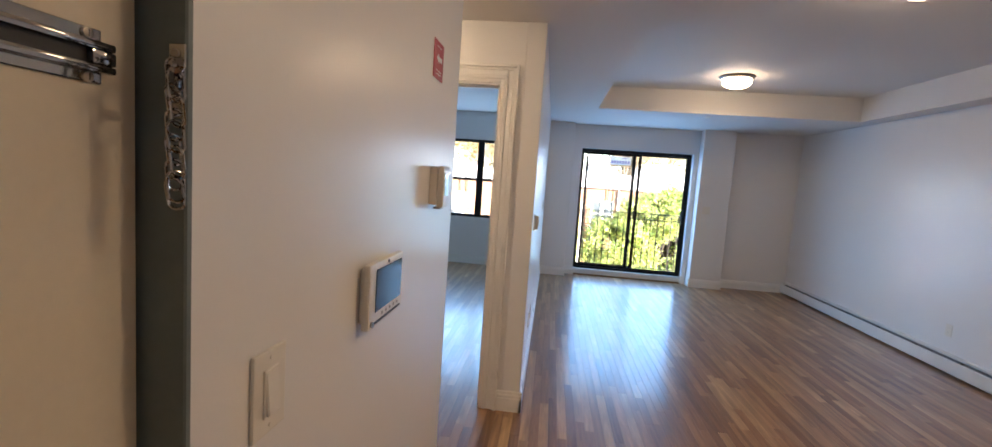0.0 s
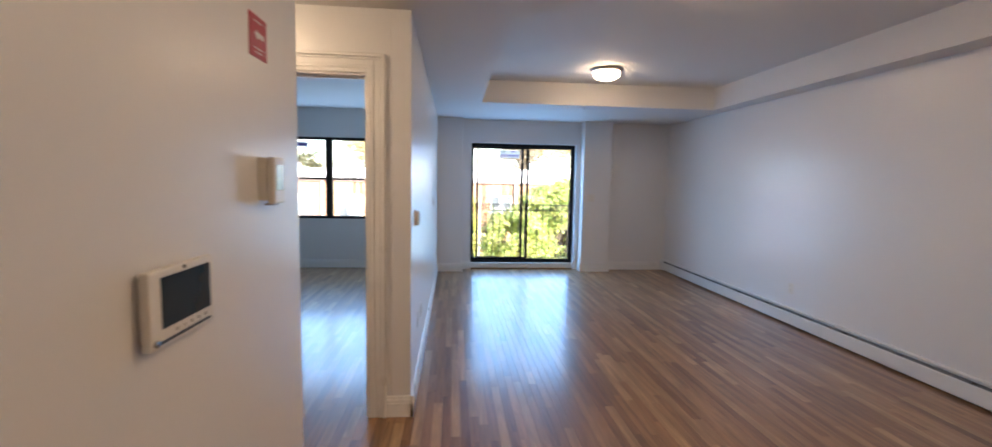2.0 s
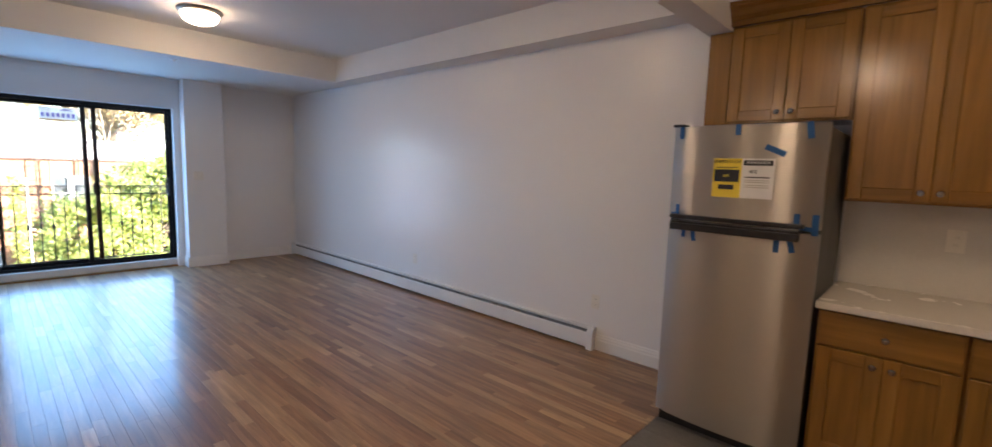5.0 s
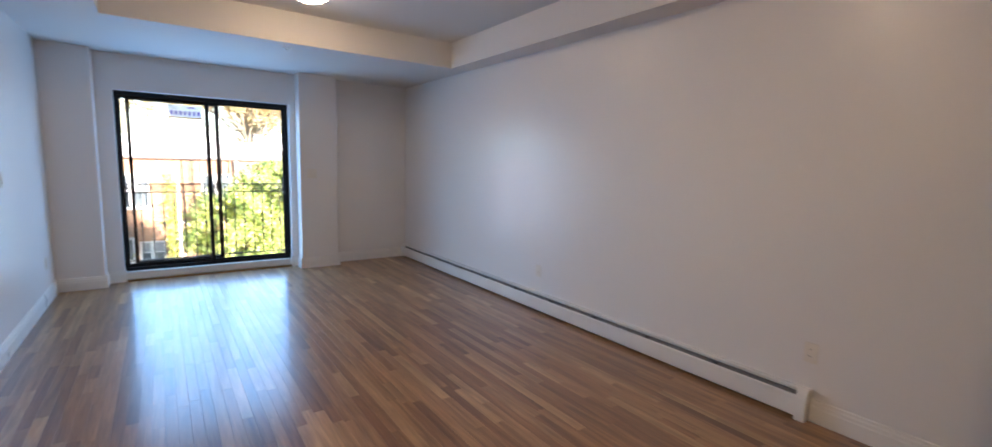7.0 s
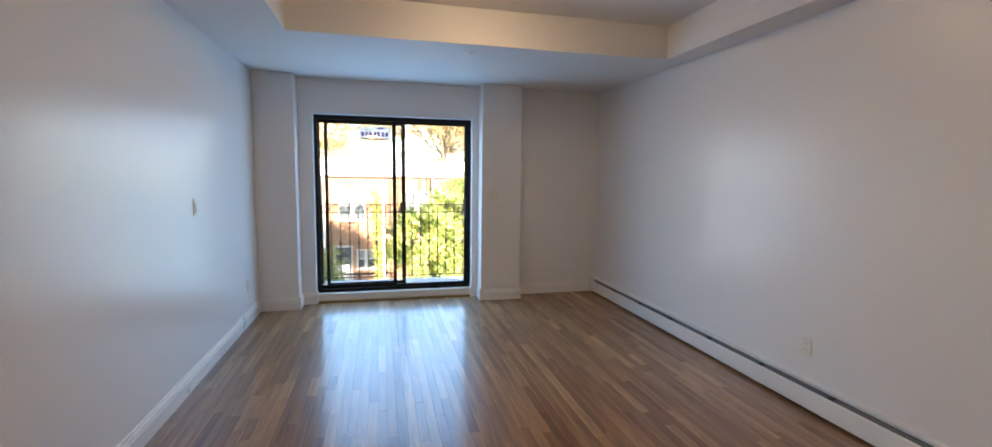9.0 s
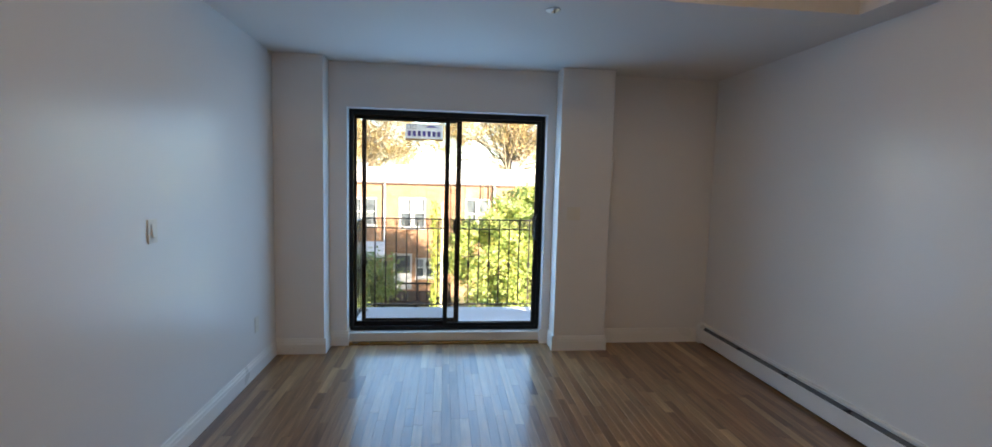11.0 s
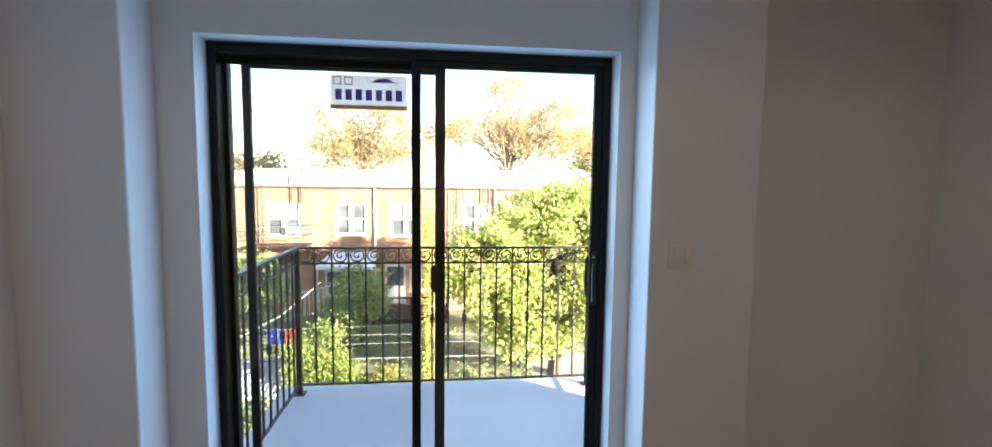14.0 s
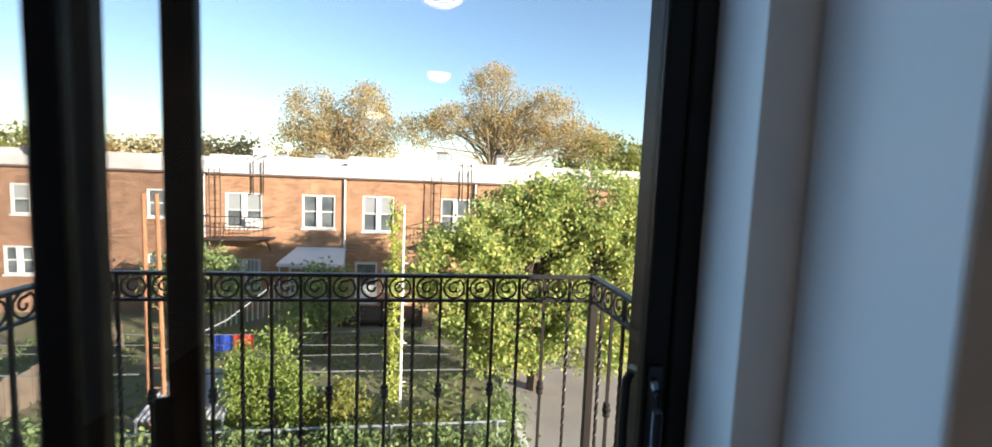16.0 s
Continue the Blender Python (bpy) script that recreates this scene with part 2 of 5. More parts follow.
BRONZE = mat("dark_bronze_frame", (0.010, 0.009, 0.009), 0.5, var=0.06, scale=6, fine=80, bump=0.02)
BRONZE.node_tree.nodes["Principled BSDF"].inputs["Specular IOR Level"].default_value = 0.25
GLASS = glass_mat("clear_glass", (0.97, 0.99, 0.98))
MESH = screen_mat("insect_mesh", 0.10, (0.05, 0.05, 0.055))


def thin_mat(name, color, through):
    """A thin sheet that lets part of the light from behind glow through."""
    m = bpy.data.materials.new(name)
    m.use_nodes = True
    n, l = m.node_tree.nodes, m.node_tree.links
    n["Principled BSDF"].inputs["Base Color"].default_value = (*color, 1)
    t, mx = n.new("ShaderNodeBsdfTranslucent"), n.new("ShaderNodeMixShader")
    t.inputs[0].default_value, mx.inputs[0].default_value = (*color, 1), through
    l.new(n["Principled BSDF"].outputs[0], mx.inputs[1])
    l.new(t.outputs[0], mx.inputs[2])
    l.new(mx.outputs[0], n["Material Output"].inputs[0])
    return m


STICKER = thin_mat("pale_sticker", (0.80, 0.79, 0.82), 0.8)
STICKER_BLUE = thin_mat("sticker_blue", (0.20, 0.16, 0.55), 0.6)
STICKER_ORANGE = thin_mat("sticker_orange", (0.70, 0.45, 0.2), 0.5)
BOWL = mat("frosted_bowl", (0.9, 0.85, 0.75), 0.4, var=0.01, bump=0.0, emit=(1.0, 0.71, 0.41), emit_strength=3.3)
NICKEL = mat("brushed_nickel", (0.50, 0.46, 0.40), 0.35, metal=1.0, var=0.03, fine=60)
RADWHITE = mat("radiator_enamel", (0.80, 0.79, 0.76), 0.35, var=0.02, scale=5, fine=80)
RADDARK = mat("radiator_fins", (0.03, 0.03, 0.03), 0.6, var=0.1)
RADGREY = mat("radiator_grey", (0.15, 0.15, 0.15), 0.5)
IRON = mat("wrought_iron", (0.035, 0.028, 0.024), 0.45, metal=0.2, var=0.12, scale=9, fine=90, bump=0.12)
CONCRETE = mat("balcony_concrete", (0.80, 0.79, 0.78), 0.8, var=0.05, scale=2.0, fine=50, bump=0.15)
BRICK_OWN = brick_mat("own_brick", (0.23, 0.09, 0.07), (0.28, 0.12, 0.09), (0.35, 0.31, 0.28))


# ---- shaping helpers ----
def box(bm, x0, y0, z0, x1, y1, z1, bevel=0.0, seg=1):
    r = bmesh.ops.create_cube(bm, size=1.0, matrix=Matrix.Translation(((x0 + x1) / 2, (y0 + y1) / 2, (z0 + z1) / 2)) @ Matrix.Diagonal((abs(x1 - x0), abs(y1 - y0), abs(z1 - z0), 1)))
    if bevel:
        bmesh.ops.bevel(bm, geom=list({e for v in r["verts"] for e in v.link_edges}), offset=bevel, segments=seg, affect="EDGES", profile=0.6)
    return bm


def slab(x0, y0, z0, x1, y1, z1, bevel=0.0, seg=1):
    return box(bmesh.new(), x0, y0, z0, x1, y1, z1, bevel, seg)


def rod(bm, p, q, r, seg=8, r2=None):
    p, q = Vector(p), Vector(q)
    d = q - p
    m = Matrix.Translation((p + q) / 2) @ d.to_track_quat("Z", "Y").to_matrix().to_4x4()
    bmesh.ops.create_cone(bm, cap_ends=True, segments=seg, radius1=r, radius2=r if r2 is None else r2, depth=d.length, matrix=m)
    return bm


def tube(bm, pts, r, seg=6, closed=False):
    """A round wire along points; r may be a list."""
    pts = [Vector(p) for p in pts]
    n = len(pts)
    rings = []
    up = Vector((0.123, 0.271, 0.95))
    for i, p in enumerate(pts):
        a = pts[(i - 1) % n] if closed or i else p
        c = pts[(i + 1) % n] if closed or i < n - 1 else p
        t = (c - a).normalized()
        s = t.cross(up)
        if s.length < 0.05:
            s = t.cross(Vector((1, 0.1, 0)))
        s.normalize()
        w = t.cross(s)
        rr = r[i] if isinstance(r, list) else r
        rings.append([bm.verts.new(p + (s * math.cos(k * math.tau / seg) + w * math.sin(k * math.tau / seg)) * rr) for k in range(seg)])
    for i in range(n if closed else n - 1):
        a, b = rings[i], rings[(i + 1) % n]
        for k in range(seg):
            bm.faces.new((a[k], a[(k + 1) % seg], b[(k + 1) % seg], b[k]))
    if not closed:
        bm.faces.new(rings[0][::-1])
        bm.faces.new(rings[-1])
    return bm


def lathe(bm, profile, seg=24, m=None):
    """Turns (radius, height) pairs round the z axis."""
    m = m or Matrix()
    rings = []
    for r, z in profile:
        rings.append([bm.verts.new(m @ Vector((max(r, 1e-4) * math.cos(k * math.tau / seg), max(r, 1e-4) * math.sin(k * math.tau / seg), z))) for k in range(seg)])
    for a, b in zip(rings, rings[1:]):
        for k in range(seg):
            bm.faces.new((a[k], a[(k + 1) % seg], b[(k + 1) % seg], b[k]))
    bm.faces.new(rings[0][::-1])
    bm.faces.new(rings[-1])
    return bm


def prism(bm, poly, z0, z1):
    a = [bm.verts.new((x, y, z0)) for x, y in poly]
    b = [bm.verts.new((x, y, z1)) for x, y in poly]
    n = len(poly)
    bm.faces.new(a[::-1])
    bm.faces.new(b)
    for i in range(n):
        bm.faces.new((a[i], a[(i + 1) % n], b[(i + 1) % n], b[i]))
    return bm


def extrude(bm, profile, p, q, out):
    """Sweeps a profile of (outwards, up) pairs from p to q; out points away from the wall."""
    p, q, out = Vector(p), Vector(q), Vector(out).normalized()
    ends = [[bm.verts.new(e + out * u + Vector((0, 0, 1)) * w) for u, w in profile] for e in (p, q)]
    n = len(profile)
    for i in range(n):
        bm.faces.new((ends[0][i], ends[0][(i + 1) % n], ends[1][(i + 1) % n], ends[1][i]))
    bm.faces.new(ends[0][::-1])
    bm.faces.new(ends[1])
    return bm


def finish(bm, name, material, smooth=False):
    bmesh.ops.recalc_face_normals(bm, faces=bm.faces)
    me = bpy.data.meshes.new(name)
    bm.to_mesh(me)
    bm.free()
    me.materials.append(material)
    if smooth:
        me.polygons.foreach_set("use_smooth", [True] * len(me.polygons))
        me.set_sharp_from_angle(angle=radians(40))
    return me


def part(name, bm, material, parent=None, label="", smooth=False):
    ob = new(name, finish(bm, name, material, smooth))
    ob.parent = parent
    return tagged(ob, label)


def structure(name, bm, material, label, category, parent=None, smooth=False):
    ob = part(name, bm, material, parent, "", smooth)
    return tagged(ob, label, category, kind="structure")


def thing(name, label, category, loc=(0, 0, 0), rz=0, group="", kind=""):
    ob = new(name)
    ob.empty_display_size = 0.1
    ob.matrix_world = pose(*loc, 0, 0, rz)
    return tagged(ob, label, category, group, kind)


def words(text, size, m, material, parent, name="lettering", mirror=False, label=""):
    """Flat letters of the built-in font."""
    cu = bpy.data.curves.new(name, "FONT")
    cu.body, cu.size, cu.align_x, cu.align_y, cu.extrude = text, size, "CENTER", "CENTER", 0.0004
    tmp = bpy.data.objects.new(name, cu)
    me = bpy.data.meshes.new_from_object(tmp)
    bpy.data.objects.remove(tmp)
    me.transform(m @ Matrix.Diagonal((-1 if mirror else 1, 1, 1, 1)))
    me.materials.clear()
    me.materials.append(material)
    ob = new(name, me)
    ob.parent = parent
    return tagged(ob, label)


# ---- plan ----
RW = 3.93          # right wall
FY = 8.47          # far wall, inner face
OUT = 8.78         # outer face of the facade
SOF, TRAY = 2.49, 2.77
BEDY, BEDC = 8.60, 2.62
HX, H0, H1 = -0.258, 0.915, 2.20
DX0, DX1, DZ0, DZ1 = 0.548, 2.317, 0.10, 2.113

# walls
structure("wall_east", slab(RW, -1.2, 0, RW + 0.13, OUT - 0.1, TRAY + 0.1), WALL, "off-white painted long wall of the living room", "wall")
fw = bmesh.new()
box(fw, -0.16, FY, 0, DX0, OUT - 0.1, SOF + 0.01)
box(fw, DX1, FY, 0, RW, OUT - 0.1, SOF + 0.01)
box(fw, DX0, FY, DZ1, DX1, OUT - 0.1, SOF + 0.01)
box(fw, DX0, FY + 0.1, 0, DX1, OUT - 0.1, DZ0)
structure("wall_north", fw, WALL, "off-white painted window wall round the sliding door", "wall")
structure("wall_pier_west", slab(0, 8.27, 0, 0.398, FY, SOF + 0.01, 0.004), WALL, "white boxed-in pier beside the sliding door", "wall")
structure("wall_pier_east", slab(2.392, 8.27, 0, 2.864, FY, SOF + 0.01, 0.004), WALL, "white boxed-in pier beside the sliding door", "wall")
structure("wall_west", slab(-0.12, 3.49, 0, 0, FY, SOF + 0.01, 0.003), WALL, "off-white painted partition between living room and bedroom", "wall")
bw = bmesh.new()
box(bw, -0.252, 3.49, 0, -0.12, 3.61, SOF + 0.01)
box(bw, -1.11, 3.49, 2.125, -0.252, 3.61, SOF + 0.01)
box(bw, -3.6, 3.49, 0, -1.11, 3.61, SOF + 0.01)
structure("wall_bedroom_door", bw, WALL, "off-white painted wall with the bedroom doorway", "wall")
structure("wall_hall", slab(HX - 0.14, H0, 0, HX, H1, SOF + 0.01, 0.003), WALL, "off-white satin painted hallway wall with controls", "wall")
structure("wall_hall_over_door", slab(HX - 0.14, -0.02, 2.08, HX, H0, SOF + 0.01), WALL, "off-white wall above the entry door", "wall")
structure("wall_hall_south", slab(HX - 0.14, -1.2, 0, HX, -0.02, SOF + 0.01), WALL, "off-white hallway wall beside the entry door", "wall")
structure("wall_corridor_south", slab(-3.6, H1 - 0.14, 0, HX - 0.14, H1, SOF + 0.01), WALL, "off-white wall of the side corridor", "wall")
structure("wall_corridor_end", slab(-3.74, H1 - 0.14, 0, -3.6, OUT - 0.1, 2.7), WALL, "off-white wall closing corridor and bedroom", "wall")
structure("wall_south", slab(HX - 0.14, -1.34, 0, RW + 0.25, -1.2, TRAY + 0.1), WALL, "off-white wall behind the kitchen", "wall")
bx0, bx1, bz0, bz1 = -2.42, -0.525, 0.815, 2.15
bf = bmesh.new()
box(bf, -3.6, BEDY, 0, bx0, OUT - 0.1, 2.7)
box(bf, bx1, BEDY, 0, -0.16, OUT - 0.1, 2.7)
box(bf, bx0, BEDY, bz1, bx1, OUT - 0.1, 2.7)
box(bf, bx0, BEDY, 0, bx1, OUT - 0.1, bz0)
structure("wall_bedroom_window", bf, WALL, "off-white bedroom wall with a dark-framed window", "wall")

# ceilings
structure("ceiling_tray", slab(0.4, -1.2, TRAY + 0.002, RW, 7.2, TRAY + 0.098), CEIL, "white raised tray ceiling", "ceiling")
structure("ceiling_soffit", prism(bmesh.new(), [(HX - 0.14, -1.2), (2.0, -1.2), (2.0, 2.18), (0.595, 3.58), (0.605, 6.72), (3.70, 6.72), (3.70, 2.06), (RW, 2.06), (RW, FY), (0, FY), (0, 3.49), (HX - 0.14, 3.49)], SOF, TRAY + 0.1), CEIL, "white dropped soffit round the tray ceiling", "ceiling")
structure("ceiling_kitchen_beam", prism(bmesh.new(), [(RW, 2.085), (2.936, 2.081), (1.98, 1.20), (2.08, 1.10), (2.975, 1.939), (RW, 1.945)], 2.31, TRAY), CEIL, "white angled dropped beam at the kitchen", "ceiling")
structure("ceiling_corridor", slab(-3.6, H1, SOF, HX - 0.14, 3.49, SOF + 0.1), CEIL, "white corridor ceiling", "ceiling")
structure("ceiling_bedroom", slab(-3.6, 3.61, BEDC, -0.12, BEDY, BEDC + 0.1), CEIL, "white bedroom ceiling", "ceiling")

# baseboards
BB = [(0, 0), (0.016, 0), (0.016, 0.085), (0.013, 0.092), (0.012, 0.108), (0.008, 0.116), (0.006, 0.13), (0, 0.134)]


def baseboard(p, q, out):
    structure("baseboard", extrude(bmesh.new(), BB, (*p, 0), (*q, 0), (*out, 0)), TRIM, "white moulded wooden baseboard", "baseboard")


baseboard((0, 3.49 - 0.016), (0, 8.27 - 0.016), (1, 0))
baseboard((0, 8.27), (0.398 + 0.016, 8.27), (0, -1))
baseboard((0.398, 8.27), (0.398, FY - 0.016), (1, 0))
baseboard((0.398, FY), (DX0 + 0.016, FY), (0, -1))
baseboard((DX0, FY), (DX0, FY + 0.1), (1, 0))
baseboard((DX1, FY), (DX1, FY + 0.1), (-1, 0))
baseboard((DX1 - 0.016, FY), (2.392, FY), (0, -1))
baseboard((2.392, 8.27), (2.392, FY - 0.016), (-1, 0))
baseboard((2.392 - 0.016, 8.27), (2.864 + 0.016, 8.27), (0, -1))
baseboard((2.864, 8.27), (2.864, FY - 0.016), (1, 0))
baseboard((2.88, FY), (RW - 0.075, FY), (0, -1))
baseboard((RW, 1.0), (RW, 2.895), (-1, 0))
baseboard((-0.152, 3.49), (0.016, 3.49), (0, -1))
baseboard((HX, H0 + 0.05), (HX, H1), (1, 0))
baseboard((HX - 0.14, H1), (HX + 0.016, H1), (0, 1))
baseboard((-3.6, BEDY), (-0.16, BEDY), (0, -1))
baseboard((-3.6, 3.61), (-3.6, BEDY - 0.016), (1, 0))
baseboard((-0.12, 4.5), (-0.12, BEDY - 0.016), (-1, 0))

# bedroom doorway: casing, jambs, open door
CAS = [(0.0, 0.024, 0.016), (0.024, 0.044, 0.022), (0.044, 0.078, 0.015), (0.078, 0.092, 0.021), (0.092, 0.110, 0.032)]
cs = bmesh.new()
for a, b, d in CAS:
    box(cs, -0.262 + a, 3.49 - d, 0, -0.262 + b, 3.49, 2.117 + b, 0.003)
    box(cs, -1.108 - b, 3.49 - d, 0, -1.108 - a, 3.49, 2.117 + b, 0.003)
    box(cs, -1.108 - a, 3.49 - d, 2.117 + a, -0.262 + a, 3.49, 2.117 + b, 0.003)
structure("trim_bedroom_door", cs, TRIM, "white stepped door casing of the bedroom doorway", "door trim")
jb = bmesh.new()
box(jb, -0.272, 3.488, 0, -0.252, 3.615, 2.125)
box(jb, -1.128, 3.488, 0, -1.108, 3.615, 2.125)
box(jb, -1.108, 3.488, 2.105, -0.272, 3.615, 2.125)
box(jb, -0.285, 3.55, 0, -0.272, 3.57, 2.105)
box(jb, -1.108, 3.55, 2.092, -0.285, 3.57, 2.105)
structure("trim_bedroom_jamb", jb, TRIM, "white bedroom door jamb with stop", "door trim")
d1 = thing("door_1", "white bedroom door standing open into the bedroom", "door", (-0.28, 3.625, 0.01), kind="structure")
part("leaf", slab(0.012, 0.0, 0.0, 0.047, 0.80, 2.08, 0.003), TRIM, d1)
for z in (0.28, 1.06, 1.84):
    hg = bmesh.new()
    rod(hg, (0.0, -0.012, z - 0.045), (0.0, -0.012, z + 0.045), 0.007, 10)
    box(hg, -0.004, -0.058, z - 0.044, 0.0, -0.012, z + 0.044)
    part("hinge", hg, BRASS, d1, "worn nickel butt hinge", True)
kb = bmesh.new()
lathe(kb, [(0.03, 0), (0.03, 0.006), (0.012, 0.01), (0.011, 0.03), (0.024, 0.042), (0.027, 0.055), (0.02, 0.066), (0.0, 0.068)], 16, pose(0.012, 0.73, 0.96, 0, -90, 0))
part("knob", kb, CHROME, d1, "round chrome knob", True)

# entry door in the hall wall
d2 = thing("door_2", "beige painted steel entry door, closed", "door", (-0.305, 0.02, 0), kind="structure")
part("leaf", slab(-0.045, 0.004, 0.01, 0.0, 0.890, 2.045, 0.002), DOORPAINT, d2)
d3 = thing("door_frame", "dark grey-green painted steel entry door frame", "door frame", (HX, 0, 0), kind="structure")
ef = bmesh.new()
box(ef, -0.14, H0 - 0.001, 0, 0.003, H0 + 0.009, 2.08, 0.002)
box(ef, -0.14, -0.03, 0, 0.003, -0.001, 2.08, 0.002)
box(ef, -0.14, -0.001, 2.05, 0.003, H0 - 0.001, 2.085, 0.002)
part("jamb", ef, GREY_STEEL, d3)

# floor base
fb = bmesh.new()
box(fb, HX - 0.2, -1.3, -0.12, RW + 0.1, FY + 0.13, -0.012)
box(fb, -3.7, H1 - 0.1, -0.12, HX - 0.2, BEDY + 0.1, -0.012)
structure("floor_base", fb, SUBFLOOR, "dark underlay below the floor boards", "floor")

# sill and threshold under the sliding door
structure("window_sill", slab(DX0, FY + 0.035, 0.018, DX1, FY + 0.15, DZ0, 0.004), TRIM, "white painted sill board under the sliding door", "sill")
structure("trim_threshold", slab(DX0, FY - 0.01, 0.0, DX1, FY + 0.04, 0.018, 0.004), CABX, "brown wooden threshold strip", "threshold")

# sliding glass door
sd = thing("door_3", "dark bronze aluminium sliding glass door, closed", "sliding door", (0, 8.575, 0), kind="structure")
fr = bmesh.new()
box(fr, DX0, 0, DZ0, DX0 + 0.035, 0.16, DZ1, 0.003)
box(fr, DX1 - 0.035, 0, DZ0, DX1, 0.16, DZ1, 0.003)
box(fr, DX0 + 0.035, 0, DZ1 - 0.045, DX1 - 0.035, 0.16, DZ1, 0.003)
box(fr, DX0 + 0.035, 0, DZ0, DX1 - 0.035, 0.16, DZ0 + 0.035, 0.003)
for y in (0.046, 0.104):
    box(fr, DX0 + 0.035, y, DZ0 + 0.035, DX1 - 0.035, y + 0.005, DZ0 + 0.05)
part("frame", fr, BRONZE, sd)


def sash(x0, x1, y, wl, wr, top=0.05, bottom=0.05):
    z0, z1 = DZ0 + 0.036, DZ1 - 0.046
    b = bmesh.new()
    box(b, x0, y, z0, x0 + wl, y + 0.03, z1, 0.003)
    box(b, x1 - wr, y, z0, x1, y + 0.03, z1, 0.003)
    box(b, x0 + wl, y, z1 - top, x1 - wr, y + 0.03, z1, 0.003)
    box(b, x0 + wl, y, z0, x1 - wr, y + 0.03, z0 + bottom, 0.003)
    s = part("sash", b, BRONZE, sd)
    g = part("pane", slab(x0 + wl, y + 0.012, z0 + bottom, x1 - wr, y + 0.016, z1 - top), GLASS, s)
    g.visible_shadow = False
    return s


left = sash(DX0 + 0.036, 1.438, 0.072, 0.014, 0.040, 0.028, 0.03)
right = sash(1.400, DX1 - 0.036, 0.006, 0.040, 0.040, 0.028, 0.03)
sc = bmesh.new()
z0, z1 = DZ0 + 0.036, DZ1 - 0.046
box(sc, 0.640, 0.112, z0, 0.678, 0.135, z1, 0.003)
box(sc, 1.503, 0.112, z0, 1.552, 0.135, z1, 0.003)
box(sc, 0.678, 0.112, z1 - 0.035, 1.503, 0.135, z1, 0.003)
box(sc, 0.678, 0.112, z0, 1.503, 0.135, z0 + 0.045, 0.003)
scr = part("screen_sash", sc, BRONZE, sd, "dark framed insect screen slid aside")
ms = part("screen_mesh", slab(0.678, 0.123, z0 + 0.045, 1.503, 0.1235, z1 - 0.035), MESH, scr, "fine grey insect mesh")
ms.visible_shadow = False
sh = bmesh.new()
box(sh, 1.488, 0.106, 1.00, 1.512, 0.112, 1.13, 0.003, 2)
box(sh, 1.482, 0.112, 1.01, 1.503, 0.128, 1.12, 0.004, 2)
part("screen_latch", sh, BLACK, scr)
hd = bmesh.new()
for y0, side in ((0.006, -1), (0.036, 1)):
    tube(hd, [(2.258, y0, 1.185), (2.250, y0 + 0.030 * side, 1.18), (2.246, y0 + 0.042 * side, 1.155), (2.245, y0 + 0.044 * side, 1.08), (2.246, y0 + 0.042 * side, 1.005), (2.250, y0 + 0.030 * side, 0.98), (2.258, y0, 0.975)], 0.008, 8)
    box(hd, 2.248, min(y0, y0 + 0.006 * side), 0.95, 2.272, max(y0, y0 + 0.006 * side), 1.21, 0.002)
part("pull_handle", hd, BLACK, right, "black looped pull handle", True)

# sticker on the left pane, its maker's name as plain marks
st = thing("window_sticker", "pale maker's sticker with bold blue print on the glass", "sticker", (1.203, 8.6735, 1.936))
sheet = bmesh.new()
sheet.faces.new([sheet.verts.new(v) for v in ((-0.171, -0.005, -0.076), (0.171, -0.005, -0.076), (0.171, -0.005, 0.076), (-0.171, -0.005, 0.076))])
part("sheet", sheet, STICKER, st)
for k in range(7):
    mk = bmesh.new()
    xk = -0.135 + 0.045 * k
    box(mk, xk - 0.014, -0.0072, -0.036, xk + 0.014, -0.0062, 0.012)
    part("print_mark", mk, STICKER_BLUE, st)
part("stripe", slab(-0.172, -0.0072, -0.077, 0.172, -0.0062, -0.058), STICKER_ORANGE, st)
lg = bmesh.new()
prism(lg, [(0.0, 0.0), (0.03, 0.016), (0.07, 0.02), (0.10, 0.006), (0.13, 0.0)], 0.0, 0.001)
bmesh.ops.transform(lg, matrix=pose(0.01, -0.0062, 0.045, 90, 0, 0), verts=lg.verts)
part("emblem", lg, STICKER_BLUE, st)
for i, x in enumerate((-0.14, -0.09)):
    e = bmesh.new()
    for x0, z0e, x1, z1e in ((-0.018, -0.018, 0.018, -0.014), (-0.018, 0.014, 0.018, 0.018), (-0.018, -0.014, -0.014, 0.014), (0.014, -0.014, 0.018, 0.014)):
        box(e, x + x0, -0.0071, 0.05 + z0e, x + x1, -0.0062, 0.05 + z1e)
    part("printed_square", e, INK, st)

# bedroom window: three double-hung units
bwn = thing("window_1", "dark-framed bedroom window of three double-hung units", "window", (0, BEDY + 0.03, 0), kind="structure")
BAYS = ((bx0 + 0.05, -1.845), (-1.735, -1.21), (-1.10, bx1 - 0.05))
wf = bmesh.new()
box(wf, bx0, 0, bz0, bx0 + 0.05, 0.1, bz1, 0.003)
box(wf, bx1 - 0.05, 0, bz0, bx1, 0.1, bz1, 0.003)
for xm in (-1.79, -1.155):
    box(wf, xm - 0.055, 0, bz0, xm + 0.055, 0.1, bz1, 0.003)
for a, b in BAYS:
    box(wf, a, 0, bz0, b, 0.1, bz0 + 0.045, 0.003)
    box(wf, a, 0, bz1 - 0.045, b, 0.1, bz1, 0.003)
    box(wf, a, 0.01, 1.455, b, 0.08, 1.495, 0.003)
part("window_frame", wf, BRONZE, bwn)
